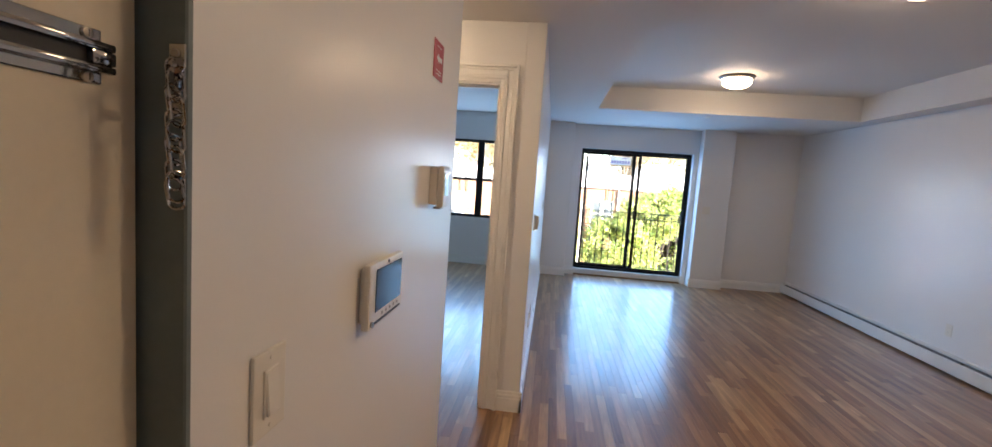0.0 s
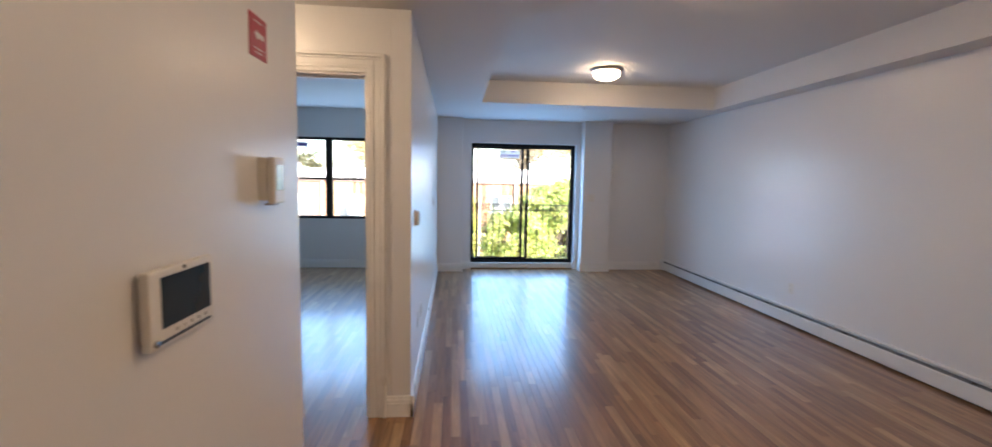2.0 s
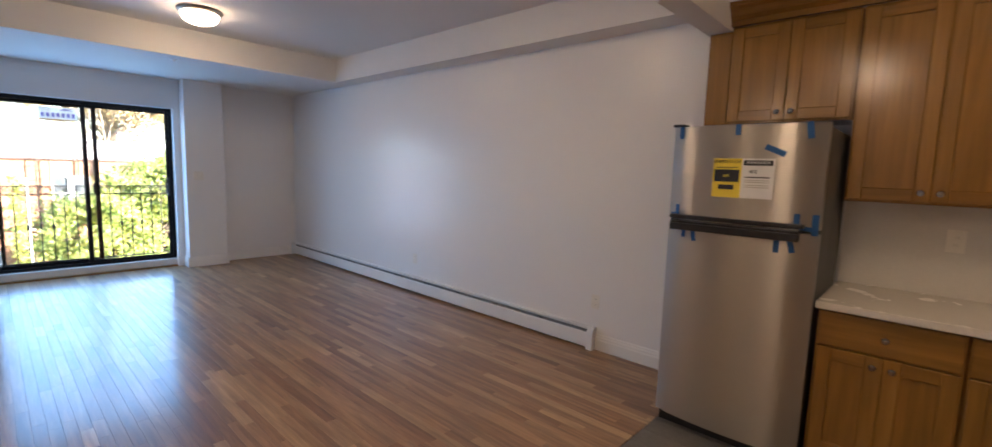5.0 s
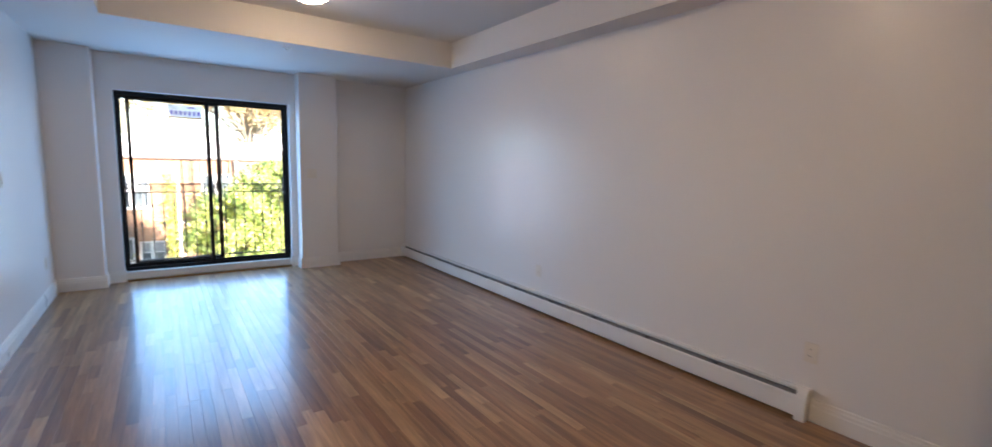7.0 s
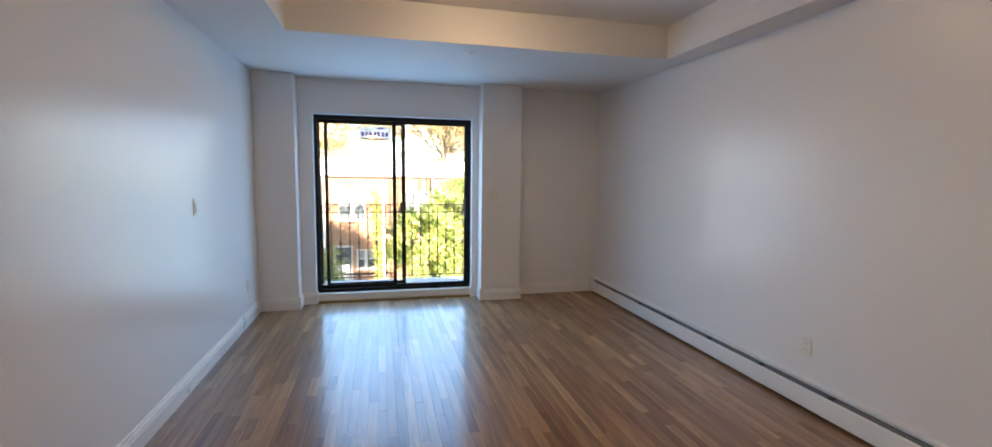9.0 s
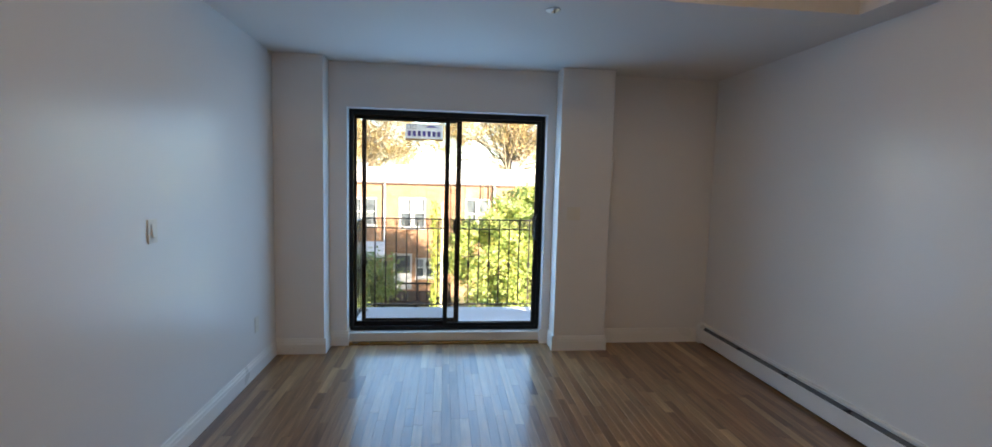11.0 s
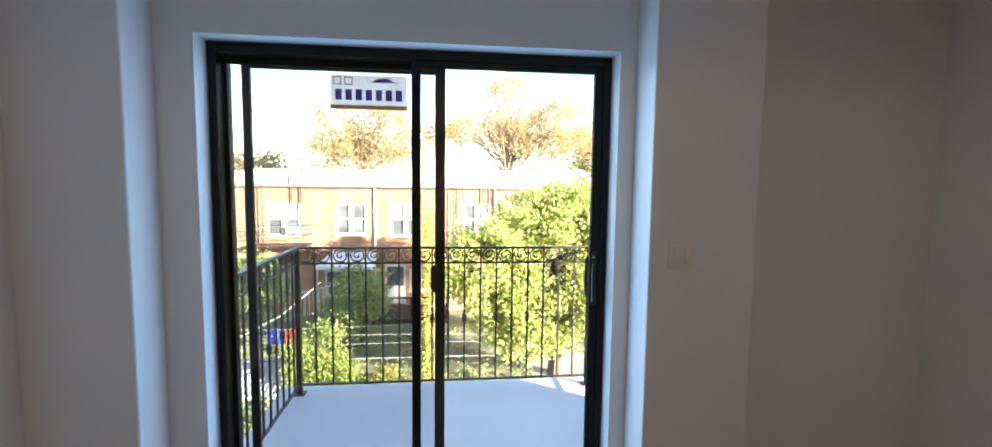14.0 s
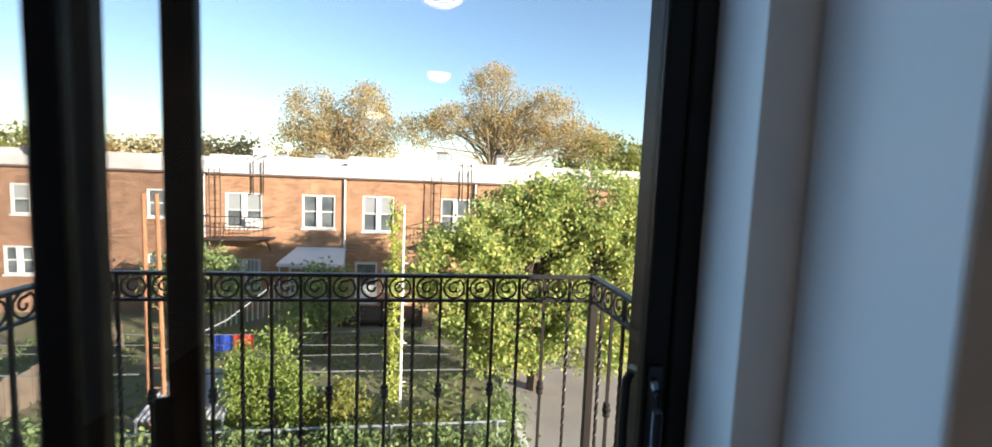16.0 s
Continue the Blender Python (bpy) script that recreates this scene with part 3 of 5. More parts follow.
for a, b in BAYS:
    for c, d, y in ((bz0 + 0.045, 1.455, 0.03), (1.495, bz1 - 0.045, 0.06)):
        p = part("pane", slab(a, y, c, b, y + 0.004, d), GLASS, bwn)
        p.visible_shadow = False
stb = thing("window_sticker", "pale maker's sticker on the bedroom window glass", "sticker", (-2.23, BEDY + 0.085, 2.03))
part("sheet", slab(-0.10, -0.001, -0.045, 0.10, 0.0, 0.045), STICKER, stb)
part("printed_bar", slab(-0.08, -0.002, -0.02, 0.08, -0.0012, 0.015), STICKER_BLUE, stb)


# ---- things in the rooms ----
def ceiling_light(x, y, z):
    t = thing("ceiling_light", "flush ceiling light with frosted bowl and nickel rim, lit", "ceiling light", (x, y, z), group="ceiling lights")
    part("rim", lathe(bmesh.new(), [(0.05, 0.0), (0.176, 0.0), (0.181, -0.008), (0.173, -0.02), (0.154, -0.034), (0.150, -0.034), (0.150, -0.01), (0.05, -0.01)], 40), NICKEL, t, "brushed nickel rim", True)
    part("bowl", lathe(bmesh.new(), [(0.149, -0.03), (0.147, -0.05), (0.132, -0.085), (0.10, -0.106), (0.06, -0.119), (0.02, -0.124), (0.0, -0.125)], 40), BOWL, t, "glowing frosted glass bowl", True)
    return t


lamp = ceiling_light(1.962, 5.91, TRAY)
copy_thing(lamp, pose(2.0, 3.36, TRAY))
copy_thing(lamp, pose(2.45, 0.25, TRAY))
# out of view, added for the warm glow over the bedroom doorway
copy_thing(lamp, pose(-0.95, 2.75, SOF))
# added unseen fill light that brightens the hall wall and entry door
copy_thing(lamp, pose(1.05, 1.5, SOF))

# baseboard heater
ra = thing("baseboard_heater", "white enamelled hydronic baseboard heater along the wall", "radiator", (RW, 2.895, 0))
L = FY - 2.895 - 0.003
HEAT = [(0.004, 0.012), (0.062, 0.012), (0.066, 0.02), (0.066, 0.130), (0.060, 0.138), (0.056, 0.134), (0.056, 0.03), (0.004, 0.03)]
part("front_panel", extrude(bmesh.new(), [(u, w + 0.008) for u, w in HEAT], (0, 0.05, 0), (0, L - 0.05, 0), (-1, 0, 0)), RADWHITE, ra)
part("back_panel", extrude(bmesh.new(), [(0, 0.03), (0.006, 0.03), (0.006, 0.172), (0.020, 0.174), (0.022, 0.166), (0.026, 0.167), (0.026, 0.178), (0.018, 0.184), (0.0, 0.184)], (0, 0.05, 0), (0, L - 0.05, 0), (-1, 0, 0)), RADWHITE, ra)
part("fin_core", slab(-0.048, 0.06, 0.05, -0.008, L - 0.06, 0.118), RADDARK, ra, "dark fins in the slot")
part("damper", extrude(bmesh.new(), [(0.010, 0.150), (0.030, 0.130), (0.031, 0.132), (0.011, 0.152)], (0, 0.06, 0), (0, L - 0.06, 0), (-1, 0, 0)), RADGREY, ra, "grey damper blade in the slot")
for k in range(1, int(L / 0.55)):
    part("hanger", slab(-0.054, k * 0.55, 0.10, -0.008, k * 0.55 + 0.022, 0.150), RADDARK, ra, "dark hanger bracket")
for y0, y1 in ((0, 0.055), (L - 0.055, L)):
    c = bmesh.new()
    extrude(c, [(0, 0.0), (0.07, 0.0), (0.07, 0.135), (0.064, 0.16), (0.04, 0.186), (0.0, 0.187)], (0, y0, 0), (0, y1, 0), (-1, 0, 0))
    part("end_cap", c, RADWHITE, ra)
for y in (2.75,):
    part("joint_strip", extrude(bmesh.new(), [(0.066, 0.02), (0.0675, 0.02), (0.0675, 0.13), (0.066, 0.13)], (0, y, 0), (0, y + 0.03, 0), (-1, 0, 0)), RADWHITE, ra)


def wall_plate(name, label, category, loc, normal, w=0.072, h=0.116, kind_of="outlet"):
    """A cover plate; local x runs along the wall, y out of it."""
    t = thing(name, label, category, loc, rz=math.degrees(math.atan2(-normal[0], normal[1])))
    part("cover_plate", slab(-w / 2, 0, -h / 2, w / 2, 0.006, h / 2, 0.0025, 2), WHITE_PL, t)
    if kind_of == "outlet":
        for z in (-0.02, 0.02):
            b = bmesh.new()
            lathe(b, [(0.0165, 0.0), (0.0165, 0.0075), (0.0, 0.0075)], 16, pose(0, 0, z, -90, 0, 0))
            f = part("socket_face", b, WHITE_PL, t)
            for x in (-0.006, 0.006):
                part("slot", slab(x - 0.001, 0.0073, z - 0.003, x + 0.001, 0.0079, z + 0.006), INK, f)
    elif kind_of == "rocker":
        n = max(1, round(w / 0.06) - 0) if w > 0.1 else 1
        for i in range(n):
            x = (i - (n - 1) / 2) * 0.046
            r = bmesh.new()
            box(r, x - 0.017, 0.006, -0.034, x + 0.017, 0.009, 0.034, 0.001)
            part("switch_frame", r, WHITE_PL, t)
            k = slab(x - 0.0145, 0.005, -0.031, x + 0.0145, 0.012, 0.031, 0.002)
            bmesh.ops.rotate(k, cent=(x, 0.009, 0), matrix=Matrix.Rotation(radians(5), 3, "X"), verts=k.verts)
            part("rocker", k, WHITE_PL, t)
    for z in (-0.048, 0.048):
        part("screw", rod(bmesh.new(), (0, 0.005, z), (0, 0.0072, z), 0.003, 10), WHITE_PL, t)
    return t


wall_plate("wall_outlet", "white double outlet plate low on the long wall", "outlet", (RW, 5.33, 0.39), (-1, 0))
wall_plate("wall_outlet", "white double outlet plate low on the long wall", "outlet", (RW, 2.92, 0.395), (-1, 0))
wall_plate("wall_outlet", "white double outlet plate low on the partition", "outlet", (0, 4.38, 0.44), (1, 0))
wall_plate("cable_plate", "blank white cable plate low on the partition", "wall plate", (0, 4.05, 0.465), (1, 0), kind_of="blank")
wall_plate("wall_outlet", "white double outlet plate low on the partition", "outlet", (0, 7.87, 0.38), (1, 0))
wall_plate("light_switch", "white rocker switch plate on the partition", "light switch", (0, 6.625, 1.22), (1, 0), kind_of="rocker")
dim = wall_plate("light_switch", "cream raised dimmer switch at the corner of the partition", "light switch", (0, 3.80, 1.235), (1, 0), 0.1, 0.116, kind_of="dimmer")
part("raised_box", slab(-0.032, 0.006, -0.046, 0.032, 0.030, 0.046, 0.004, 2), WHITE_PL, dim)
part("slider_slot", slab(-0.004, 0.030, -0.03, 0.004, 0.032, 0.03), BRASS, dim, "dull metal slider")
wall_plate("light_switch", "wide white two-rocker switch plate on the pier", "light switch", (2.534, 8.27, 1.238), (0, -1), 0.118, 0.116, kind_of="rocker")
wall_plate("light_switch", "cream rocker switch plate with screws in the hallway", "light switch", (HX, 1.063, 1.221), (1, 0), 0.074, 0.118, kind_of="rocker")
wall_plate("wall_outlet", "white double outlet plate above the counter", "outlet", (RW - 0.012, 0.86, 1.16), (-1, 0))

# video intercom
ic = thing("video_intercom", "white wall intercom with dark screen", "intercom", (HX, 1.463, 1.275), rz=-90)
part("back_box", slab(-0.092, 0, -0.056, 0.092, 0.012, 0.056, 0.003), WHITE_PL, ic)
part("housing", slab(-0.104, 0.010, -0.067, 0.104, 0.026, 0.067, 0.005, 2), WHITE_PL, ic)
part("screen", slab(-0.088, 0.0255, -0.036, 0.072, 0.0275, 0.053, 0.001), SCREEN_LCD, ic, "dark blue-grey glass screen")
part("lens", rod(bmesh.new(), (0.0, 0.025, 0.060), (0.0, 0.0275, 0.060), 0.004, 12), BLACK, ic)
for x in (-0.066, -0.042, -0.018, 0.006, 0.03):
    part("key", rod(bmesh.new(), (x, 0.0255, -0.046), (x, 0.0275, -0.046), 0.0033, 10), BRASS, ic)
part("speaker_slot", slab(-0.085, 0.0255, -0.060, 0.08, 0.0275, -0.055), BLACK, ic)
part("call_button", lathe(bmesh.new(), [(0.006, 0), (0.006, 0.004), (0.0, 0.005)], 14, pose(0.091, 0.026, -0.055, -90, 0, 0)), CHROME, ic)

# thermostat
th = thing("thermostat", "cream upright thermostat with green display", "thermostat", (HX, 1.902, 1.490), rz=-90)
part("sub_base", slab(-0.036, 0, -0.054, 0.036, 0.024, 0.060, 0.003), WHITE_PL, th)
part("body", slab(-0.038, 0.025, -0.062, 0.038, 0.044, 0.062, 0.006, 2), WHITE_PL, th)
part("display", slab(-0.028, 0.0435, -0.026, 0.026, 0.0452, 0.042, 0.001), LCD_GREEN, th, "pale green display")
part("lower_button", slab(-0.02, 0.010, -0.067, 0.02, 0.034, -0.061, 0.002), NICKEL, th)

# red notice
rn = thing("fire_notice", "small red notice plate with white print", "notice", (HX, 1.888, 1.860), rz=-90)
part("plate", slab(-0.054, 0, -0.054, 0.054, 0.003, 0.054, 0.001), RED, rn)
for z, w in ((0.038, 0.05), (-0.03, 0.06), (-0.04, 0.045)):
    part("printed_line", slab(-w / 2, 0.0028, z - 0.0012, w / 2, 0.0036, z + 0.0012), PAPER, rn)
sy = bmesh.new()
prism(sy, [(-0.034, -0.006), (0.006, -0.006), (0.006, -0.012), (0.026, 0.002), (0.006, 0.014), (0.006, 0.008), (-0.034, 0.008)], 0.0, 0.0008)
bmesh.ops.transform(sy, matrix=pose(0, 0.0036, 0.004, 90, 0, 0), verts=sy.verts)
part("printed_arrow", sy, PAPER, rn)

# chain lock: keeper track on the door, chain on the frame
ct = thing("chain_track", "polished steel chain lock track on the entry door", "chain lock", (-0.305, 0.018, 0.004))
tb = bmesh.new()
box(tb, 0, 0.700, 1.585, 0.0022, 0.854, 1.632, 0.0008)
part("base_plate", tb, CHROME, ct)
tr = bmesh.new()
for z0, z1 in ((1.594, 1.601), (1.6135, 1.621)):
    box(tr, 0.0022, 0.700, z0, 0.0105, 0.861, z1, 0.0025, 2)
box(tr, 0.0085, 0.700, 1.6015, 0.0105, 0.700 + 0.012, 1.613)
box(tr, 0.0022, 0.838, 1.601, 0.0105, 0.861, 1.6135, 0.0025, 2)
part("rail", tr, CHROME, ct, smooth=True)
part("slot", slab(0.0022, 0.713, 1.601, 0.004, 0.838, 1.6135), BLACK, ct)
for z in (1.5895, 1.6265):
    sw = lathe(bmesh.new(), [(0.0052, 0), (0.0046, 0.0022), (0.0, 0.003)], 14, pose(0.0022, 0.840, z, 0, 90, 0))
    sc_ = part("screw", sw, BRASS, ct, smooth=True)
    part("screw_slot", slab(0.0048, 0.8395, z - 0.003, 0.0053, 0.8405, z + 0.003), BLACK, sc_)
ch = thing("door_chain", "polished steel security chain hanging on the door frame", "door chain", (-0.263, 0.9135, 1.602))
ap = bmesh.new()
box(ap, -0.009, -0.0025, 0.012, 0.009, 0, 0.036, 0.001)
box(ap, -0.003, -0.0025, -0.020, 0.003, 0, 0.012)
box(ap, -0.009, -0.0025, -0.036, 0.006, 0, -0.020, 0.001)
part("anchor_plate", ap, CHROME, ch)
part("anchor_loop", tube(bmesh.new(), [(0.0, -0.002, 0.016), (0.004, -0.010, 0.015), (0.009, -0.015, 0.013), (0.014, -0.016, 0.009), (0.014, -0.016, 0.002), (0.009, -0.013, -0.004), (0.003, -0.002, -0.010)], 0.0030, 8), CHROME, ch, smooth=True)
for z in (-0.028, 0.026):
    part("screw", lathe(bmesh.new(), [(0.0045, 0), (0.004, 0.002), (0.0, 0.0025)], 12, pose(-0.001, -0.0025, z, 90, 0, 0)), BRASS, ch, smooth=True)


def chain_link(x, y, z, rz, tilt=0, size=1.0):
    pts = []
    for k in range(20):
        a = k * math.tau / 20
        pts.append((0.0072 * size * math.cos(a), 0, 0.0072 * size * math.sin(a) + (0.0075 * size if math.sin(a) >= 0 else -0.0075 * size)))
    b = tube(bmesh.new(), pts, 0.0015, 7, True)
    bmesh.ops.transform(b, matrix=pose(x, y, z, tilt, 0, rz), verts=b.verts)
    part("chain_link", b, CHROME, ch, smooth=True)


# the chain hangs doubled: one strand down, one strand up again
for i in range(5):
    chain_link(0.010 - 0.0012 * (i % 2), -0.016, 0.004 - 0.0235 * i, 20 + 62 * (i % 2), 7 * (-1) ** i)
    chain_link(0.0165 + 0.001 * (i % 2), -0.022, -0.007 - 0.0235 * i, 66 - 70 * (i % 2), -8 * (-1) ** i)
chain_link(0.013, -0.019, -0.108, 12, 14, 1.05)
part("end_stud", lathe(bmesh.new(), [(0.0, 0.0), (0.0065, 0.001), (0.0065, 0.004), (0.0028, 0.006), (0.0028, 0.013), (0.0, 0.014)], 14, pose(0.016, -0.021, 0.010, 90, 0, 30)), CHROME, ch, smooth=True)

# sprinkler cover under the soffit
sp = thing("sprinkler", "small white concealed sprinkler cover on the soffit", "sprinkler", (2.0, 6.96, SOF))
part("cover", lathe(bmesh.new(), [(0.0, 0.0), (0.042, 0.0), (0.042, -0.004), (0.03, -0.008), (0.012, -0.010), (0.01, -0.02), (0.0, -0.021)], 24), TRIM, sp, smooth=True)

# refrigerator; local x into the wall, y along it
fg = thing("refrigerator", "new stainless top-freezer refrigerator with blue tape and labels", "refrigerator", (3.20, 1.338, 0))
FW, FT = 0.728, 1.715
part("body", slab(0.075, 0.004, 0.035, 0.70, FW - 0.004, FT - 0.015, 0.006, 2), STEEL_DARK, fg, "dark grey painted cabinet")


def curved_door(z0, z1):
    b = bmesh.new()
    n = 10
    poly = [(0.07, 0.0)]
    for k in range(n + 1):
        u = k / n
        bow = 0.034 * (1 - (2 * u - 1) ** 2)
        edge = 0.012 * (abs(2 * u - 1) ** 14)
        poly.append((0.028 - bow + edge, FW * u))
    poly.append((0.07, FW))
    prism(b, poly, z0, z1)
    return b


low = part("lower_door", curved_door(0.065, 1.190), STEEL, fg, smooth=True)
up = part("freezer_door", curved_door(1.212, FT), STEEL, fg, smooth=True)
hb = bmesh.new()
box(hb, -0.036, 0.075, 1.152, 0.012, FW - 0.035, 1.190, 0.006, 2)
box(hb, -0.030, 0.075, 1.190, 0.02, FW - 0.035, 1.203, 0.004, 2)
part("lower_handle", hb, BLACK, low, "black horizontal recessed grip")
hb2 = bmesh.new()
box(hb2, -0.028, 0.075, 1.205, 0.02, FW - 0.035, 1.216, 0.003)
part("upper_handle", hb2, CHROME, up, "bright strip below the freezer door")
part("freezer_grip", slab(-0.033, 0.06, 1.217, 0.02, FW - 0.03, 1.236, 0.004, 2), BLACK, up, "black grip under the freezer door")
part("toe_grille", slab(0.05, 0.02, 0.0, 0.12, FW - 0.02, 0.055), BLACK, fg)
part("hinge_cover", slab(0.01, FW - 0.06, FT, 0.09, FW + 0.004, FT + 0.014, 0.004), BLACK, fg)


def front_x(y):
    u = y / FW
    return 0.028 - 0.034 * (1 - (2 * u - 1) ** 2)


def on_front(name, y0, y1, z0, z1, material, proud, parent, label="", tilt=0):
    b = slab(-0.0006, -(y1 - y0) / 2, -(z1 - z0) / 2, 0.0006, (y1 - y0) / 2, (z1 - z0) / 2)
    yc = (y0 + y1) / 2
    slope = 0.136 * (2 * yc / FW - 1) / FW
    bmesh.ops.transform(b, matrix=pose(front_x(yc) - proud, yc, (z0 + z1) / 2, tilt, 0, -math.degrees(math.atan(slope))), verts=b.verts)
    return part(name, b, material, parent, label)


ey = on_front("energy_label", 0.352, 0.493, 1.345, 1.545, YELLOW, 0.004, up, "yellow energy label with black print")
ew = on_front("energy_sheet", 0.205, 0.352, 1.345, 1.545, PAPER, 0.005, up, "white energy sheet with black print")


def front_words(text, size, y, z, material, parent, proud=0.0065):
    slope = 0.136 * (2 * y / FW - 1) / FW
    words(text, size, pose(front_x(y) - proud, y, z, 90, 0, -90 - math.degrees(math.atan(slope))), material, parent)


front_words("ENERGYGUIDE", 0.0195, 0.422, 1.528, INK, ey)
front_words("ENERGUIDE", 0.02, 0.278, 1.524, PAPER, ew, 0.0085)
on_front("printed_bar", 0.213, 0.344, 1.510, 1.536, INK, 0.0062, ew)
on_front("printed_block", 0.362, 0.483, 1.425, 1.488, INK, 0.0062, ey)
on_front("printed_block", 0.385, 0.46, 1.386, 1.41, INK, 0.0062, ey)
front_words("400", 0.024, 0.300, 1.478, INK, ew)
on_front("printed_bar", 0.225, 0.335, 1.448, 1.454, INK, 0.0062, ew)
for z in (1.435, 1.425, 1.41, 1.40):
    on_front("printed_bar", 0.225, 0.335, z, z + 0.003, BRASS, 0.0062, ew)
on_front("printed_bar", 0.37, 0.475, 1.497, 1.501, INK, 0.0062, ey)
front_words("$48", 0.02, 0.425, 1.456, YELLOW, ey, 0.0075)
for y, z, w, h, tilt in ((0.68, 1.685, 0.024, 0.07, 0), (0.385, 1.69, 0.026, 0.055, 0), (0.075, 1.68, 0.028, 0.08, -8), (0.21, 1.585, 0.095, 0.028, 24),
                         (0.675, 1.25, 0.022, 0.08, 0), (0.685, 1.222, 0.05, 0.045, 0), (0.63, 1.14, 0.022, 0.06, 0), (0.575, 1.13, 0.024, 0.07, -10),
                         (0.095, 1.25, 0.026, 0.07, 0), (0.02, 1.235, 0.028, 0.10, 0), (0.17, 1.125, 0.026, 0.075, 0), (0.11, 1.13, 0.026, 0.075, -14), (0.045, 1.215, 0.075, 0.02, 8), (0.70, 1.17, 0.018, 0.05, 0)):
    on_front("tape_strip", y - w / 2, y + w / 2, z - h / 2, z + h / 2, TAPE, 0.0035, fg, "strip of blue masking tape", tilt)


# kitchen cabinets; local x into the wall, y along it
def panel_door(parent, name, y0, y1, z0, z1, x, rail=0.062, knob=None):
    d = part(name, slab(x + 0.010, y0 + 0.004, z0 + 0.004, x + 0.0195, y1 - 0.004, z1 - 0.004), CAB, parent)
    for a, c in ((y0, y0 + rail), (y1 - rail, y1)):
        part("stile", slab(x, a, z0, x + 0.018, c, z1, 0.003), CAB, d)
    for a, c in ((z0, z0 + rail), (z1 - rail, z1)):
        part("rail", slab(x, y0 + rail, a, x + 0.018, y1 - rail, c, 0.003), CABX, d)
    if knob:
        k = lathe(bmesh.new(), [(0.006, 0), (0.006, 0.012), (0.013, 0.018), (0.0155, 0.026), (0.012, 0.031), (0.0, 0.032)], 14, pose(x, knob[0], knob[1], 0, -90, 0))
        part("knob", k, CHROME, d, "small chrome knob", True)
    return d


def cabinet(name, label, y0, y1, z0, z1, front, doors, knob_low, base=False):
    t = thing(name, label, "kitchen cabinet", (front, y0, z0), group="base cabinets" if base else "wall cabinets")
    w, h = y1 - y0, z1 - z0
    part("body", slab(0.02, 0, 0, RW - front - 0.002, w, h, 0.001), CAB, t)
    zt = h - 0.012
    zb = 0.012
    if base:
        dr = slab(0, 0.008, h - 0.175, 0.02, w - 0.008, h - 0.012, 0.004, 2)
        d = part("drawer_front", dr, CABX, t)
        part("knob", lathe(bmesh.new(), [(0.006, 0), (0.006, 0.012), (0.013, 0.018), (0.0155, 0.026), (0.012, 0.031), (0.0, 0.032)], 14, pose(0, w / 2, h - 0.095, 0, -90, 0)), CHROME, d, "small chrome knob", True)
        zt = h - 0.185
    n = doors
    dw = (w - 0.016) / n
    for i in range(n):
        a = 0.008 + i * dw
        ky = a + dw - 0.035 if i % 2 == 0 and n > 1 else a + 0.035
        panel_door(t, "door", a + 0.0015, a + dw - 0.0015, zb, zt, 0, knob=(ky, zb + 0.045 if knob_low else zt - 0.045))
    return t


cabinet("wall_cabinet", "honey maple two-door wall cabinet above the refrigerator", 1.316, 1.938, 1.765, 2.33, 3.64, 2, True)
fl = thing("cabinet_filler", "honey maple filler panel beside the wall cabinet", "cabinet filler", (3.66, 1.940, 1.765))
part("panel", slab(0.0, 0, 0, RW - 3.662, 0.128, 0.545, 0.002), CAB, fl)
cabinet("wall_cabinet", "tall honey maple two-door wall cabinet over the counter", 0.642, 1.313, 1.345, 2.33, 3.64, 2, True)
cabinet("wall_cabinet", "tall honey maple two-door wall cabinet over the counter", -0.04, 0.639, 1.345, 2.33, 3.64, 2, True)
cabinet("wall_cabinet", "narrow honey maple wall cabinet over the counter", -0.40, -0.043, 1.345, 2.33, 3.64, 1, True)
cr = thing("crown_moulding", "honey maple crown moulding on the wall cabinets", "crown moulding", (3.64, -0.40, 2.33))
part("moulding", extrude(bmesh.new(), [(-0.02, 0), (0.004, 0), (0.008, 0.03), (0.03, 0.05), (0.042, 0.085), (0.06, 0.10), (0.064, 0.125), (-0.02, 0.125)], (0.0, 0, 0), (0.0, 2.40, 0), (-1, 0, 0)), CABX, cr)
cabinet("base_cabinet", "honey maple base cabinet with drawer and two doors", 0.792, 1.322, 0.10, 0.834, 3.30, 2, False, True)
cabinet("base_cabinet", "honey maple base cabinet with drawer and two doors", 0.10, 0.789, 0.10, 0.834, 3.30, 2, False, True)
cabinet("base_cabinet", "honey maple base cabinet with drawer and two doors", -0.40, 0.097, 0.10, 0.834, 3.30, 2, False, True)
tk = thing("toe_kick", "dark recessed toe kick under the base cabinets", "toe kick", (3.39, -0.40, 0.004))
part("board", slab(0, 0, 0, 0.5, 1.70, 0.095), CABX, tk)
wt = thing("worktop", "cream speckled stone worktop on the base cabinets", "worktop", (3.27, -0.40, 0.8345))
part("slab", slab(0, 0, 0, RW - 3.272, 1.732, 0.035, 0.006, 2), STONE, wt)
structure("wall_backsplash", slab(RW - 0.012, -0.40, 0.871, RW - 0.001, 1.33, 1.345), TILE_WHITE, "plain pale backsplash above the worktop", "backsplash")


# ---- balcony ----
GZ = -4.85
BZ = -0.155
structure("balcony_slab", slab(0.25, OUT, BZ - 0.2, 2.93, 10.34, BZ, 0.01, 2), CONCRETE, "pale painted concrete balcony slab", "balcony floor")
rl = thing("balcony_railing", "dark wrought-iron balcony railing with scrolls and twisted pickets", "railing", (0, 0, BZ))
RX0, RX1, RY1, RY0 = 0.42, 2.755, 10.19, 8.80
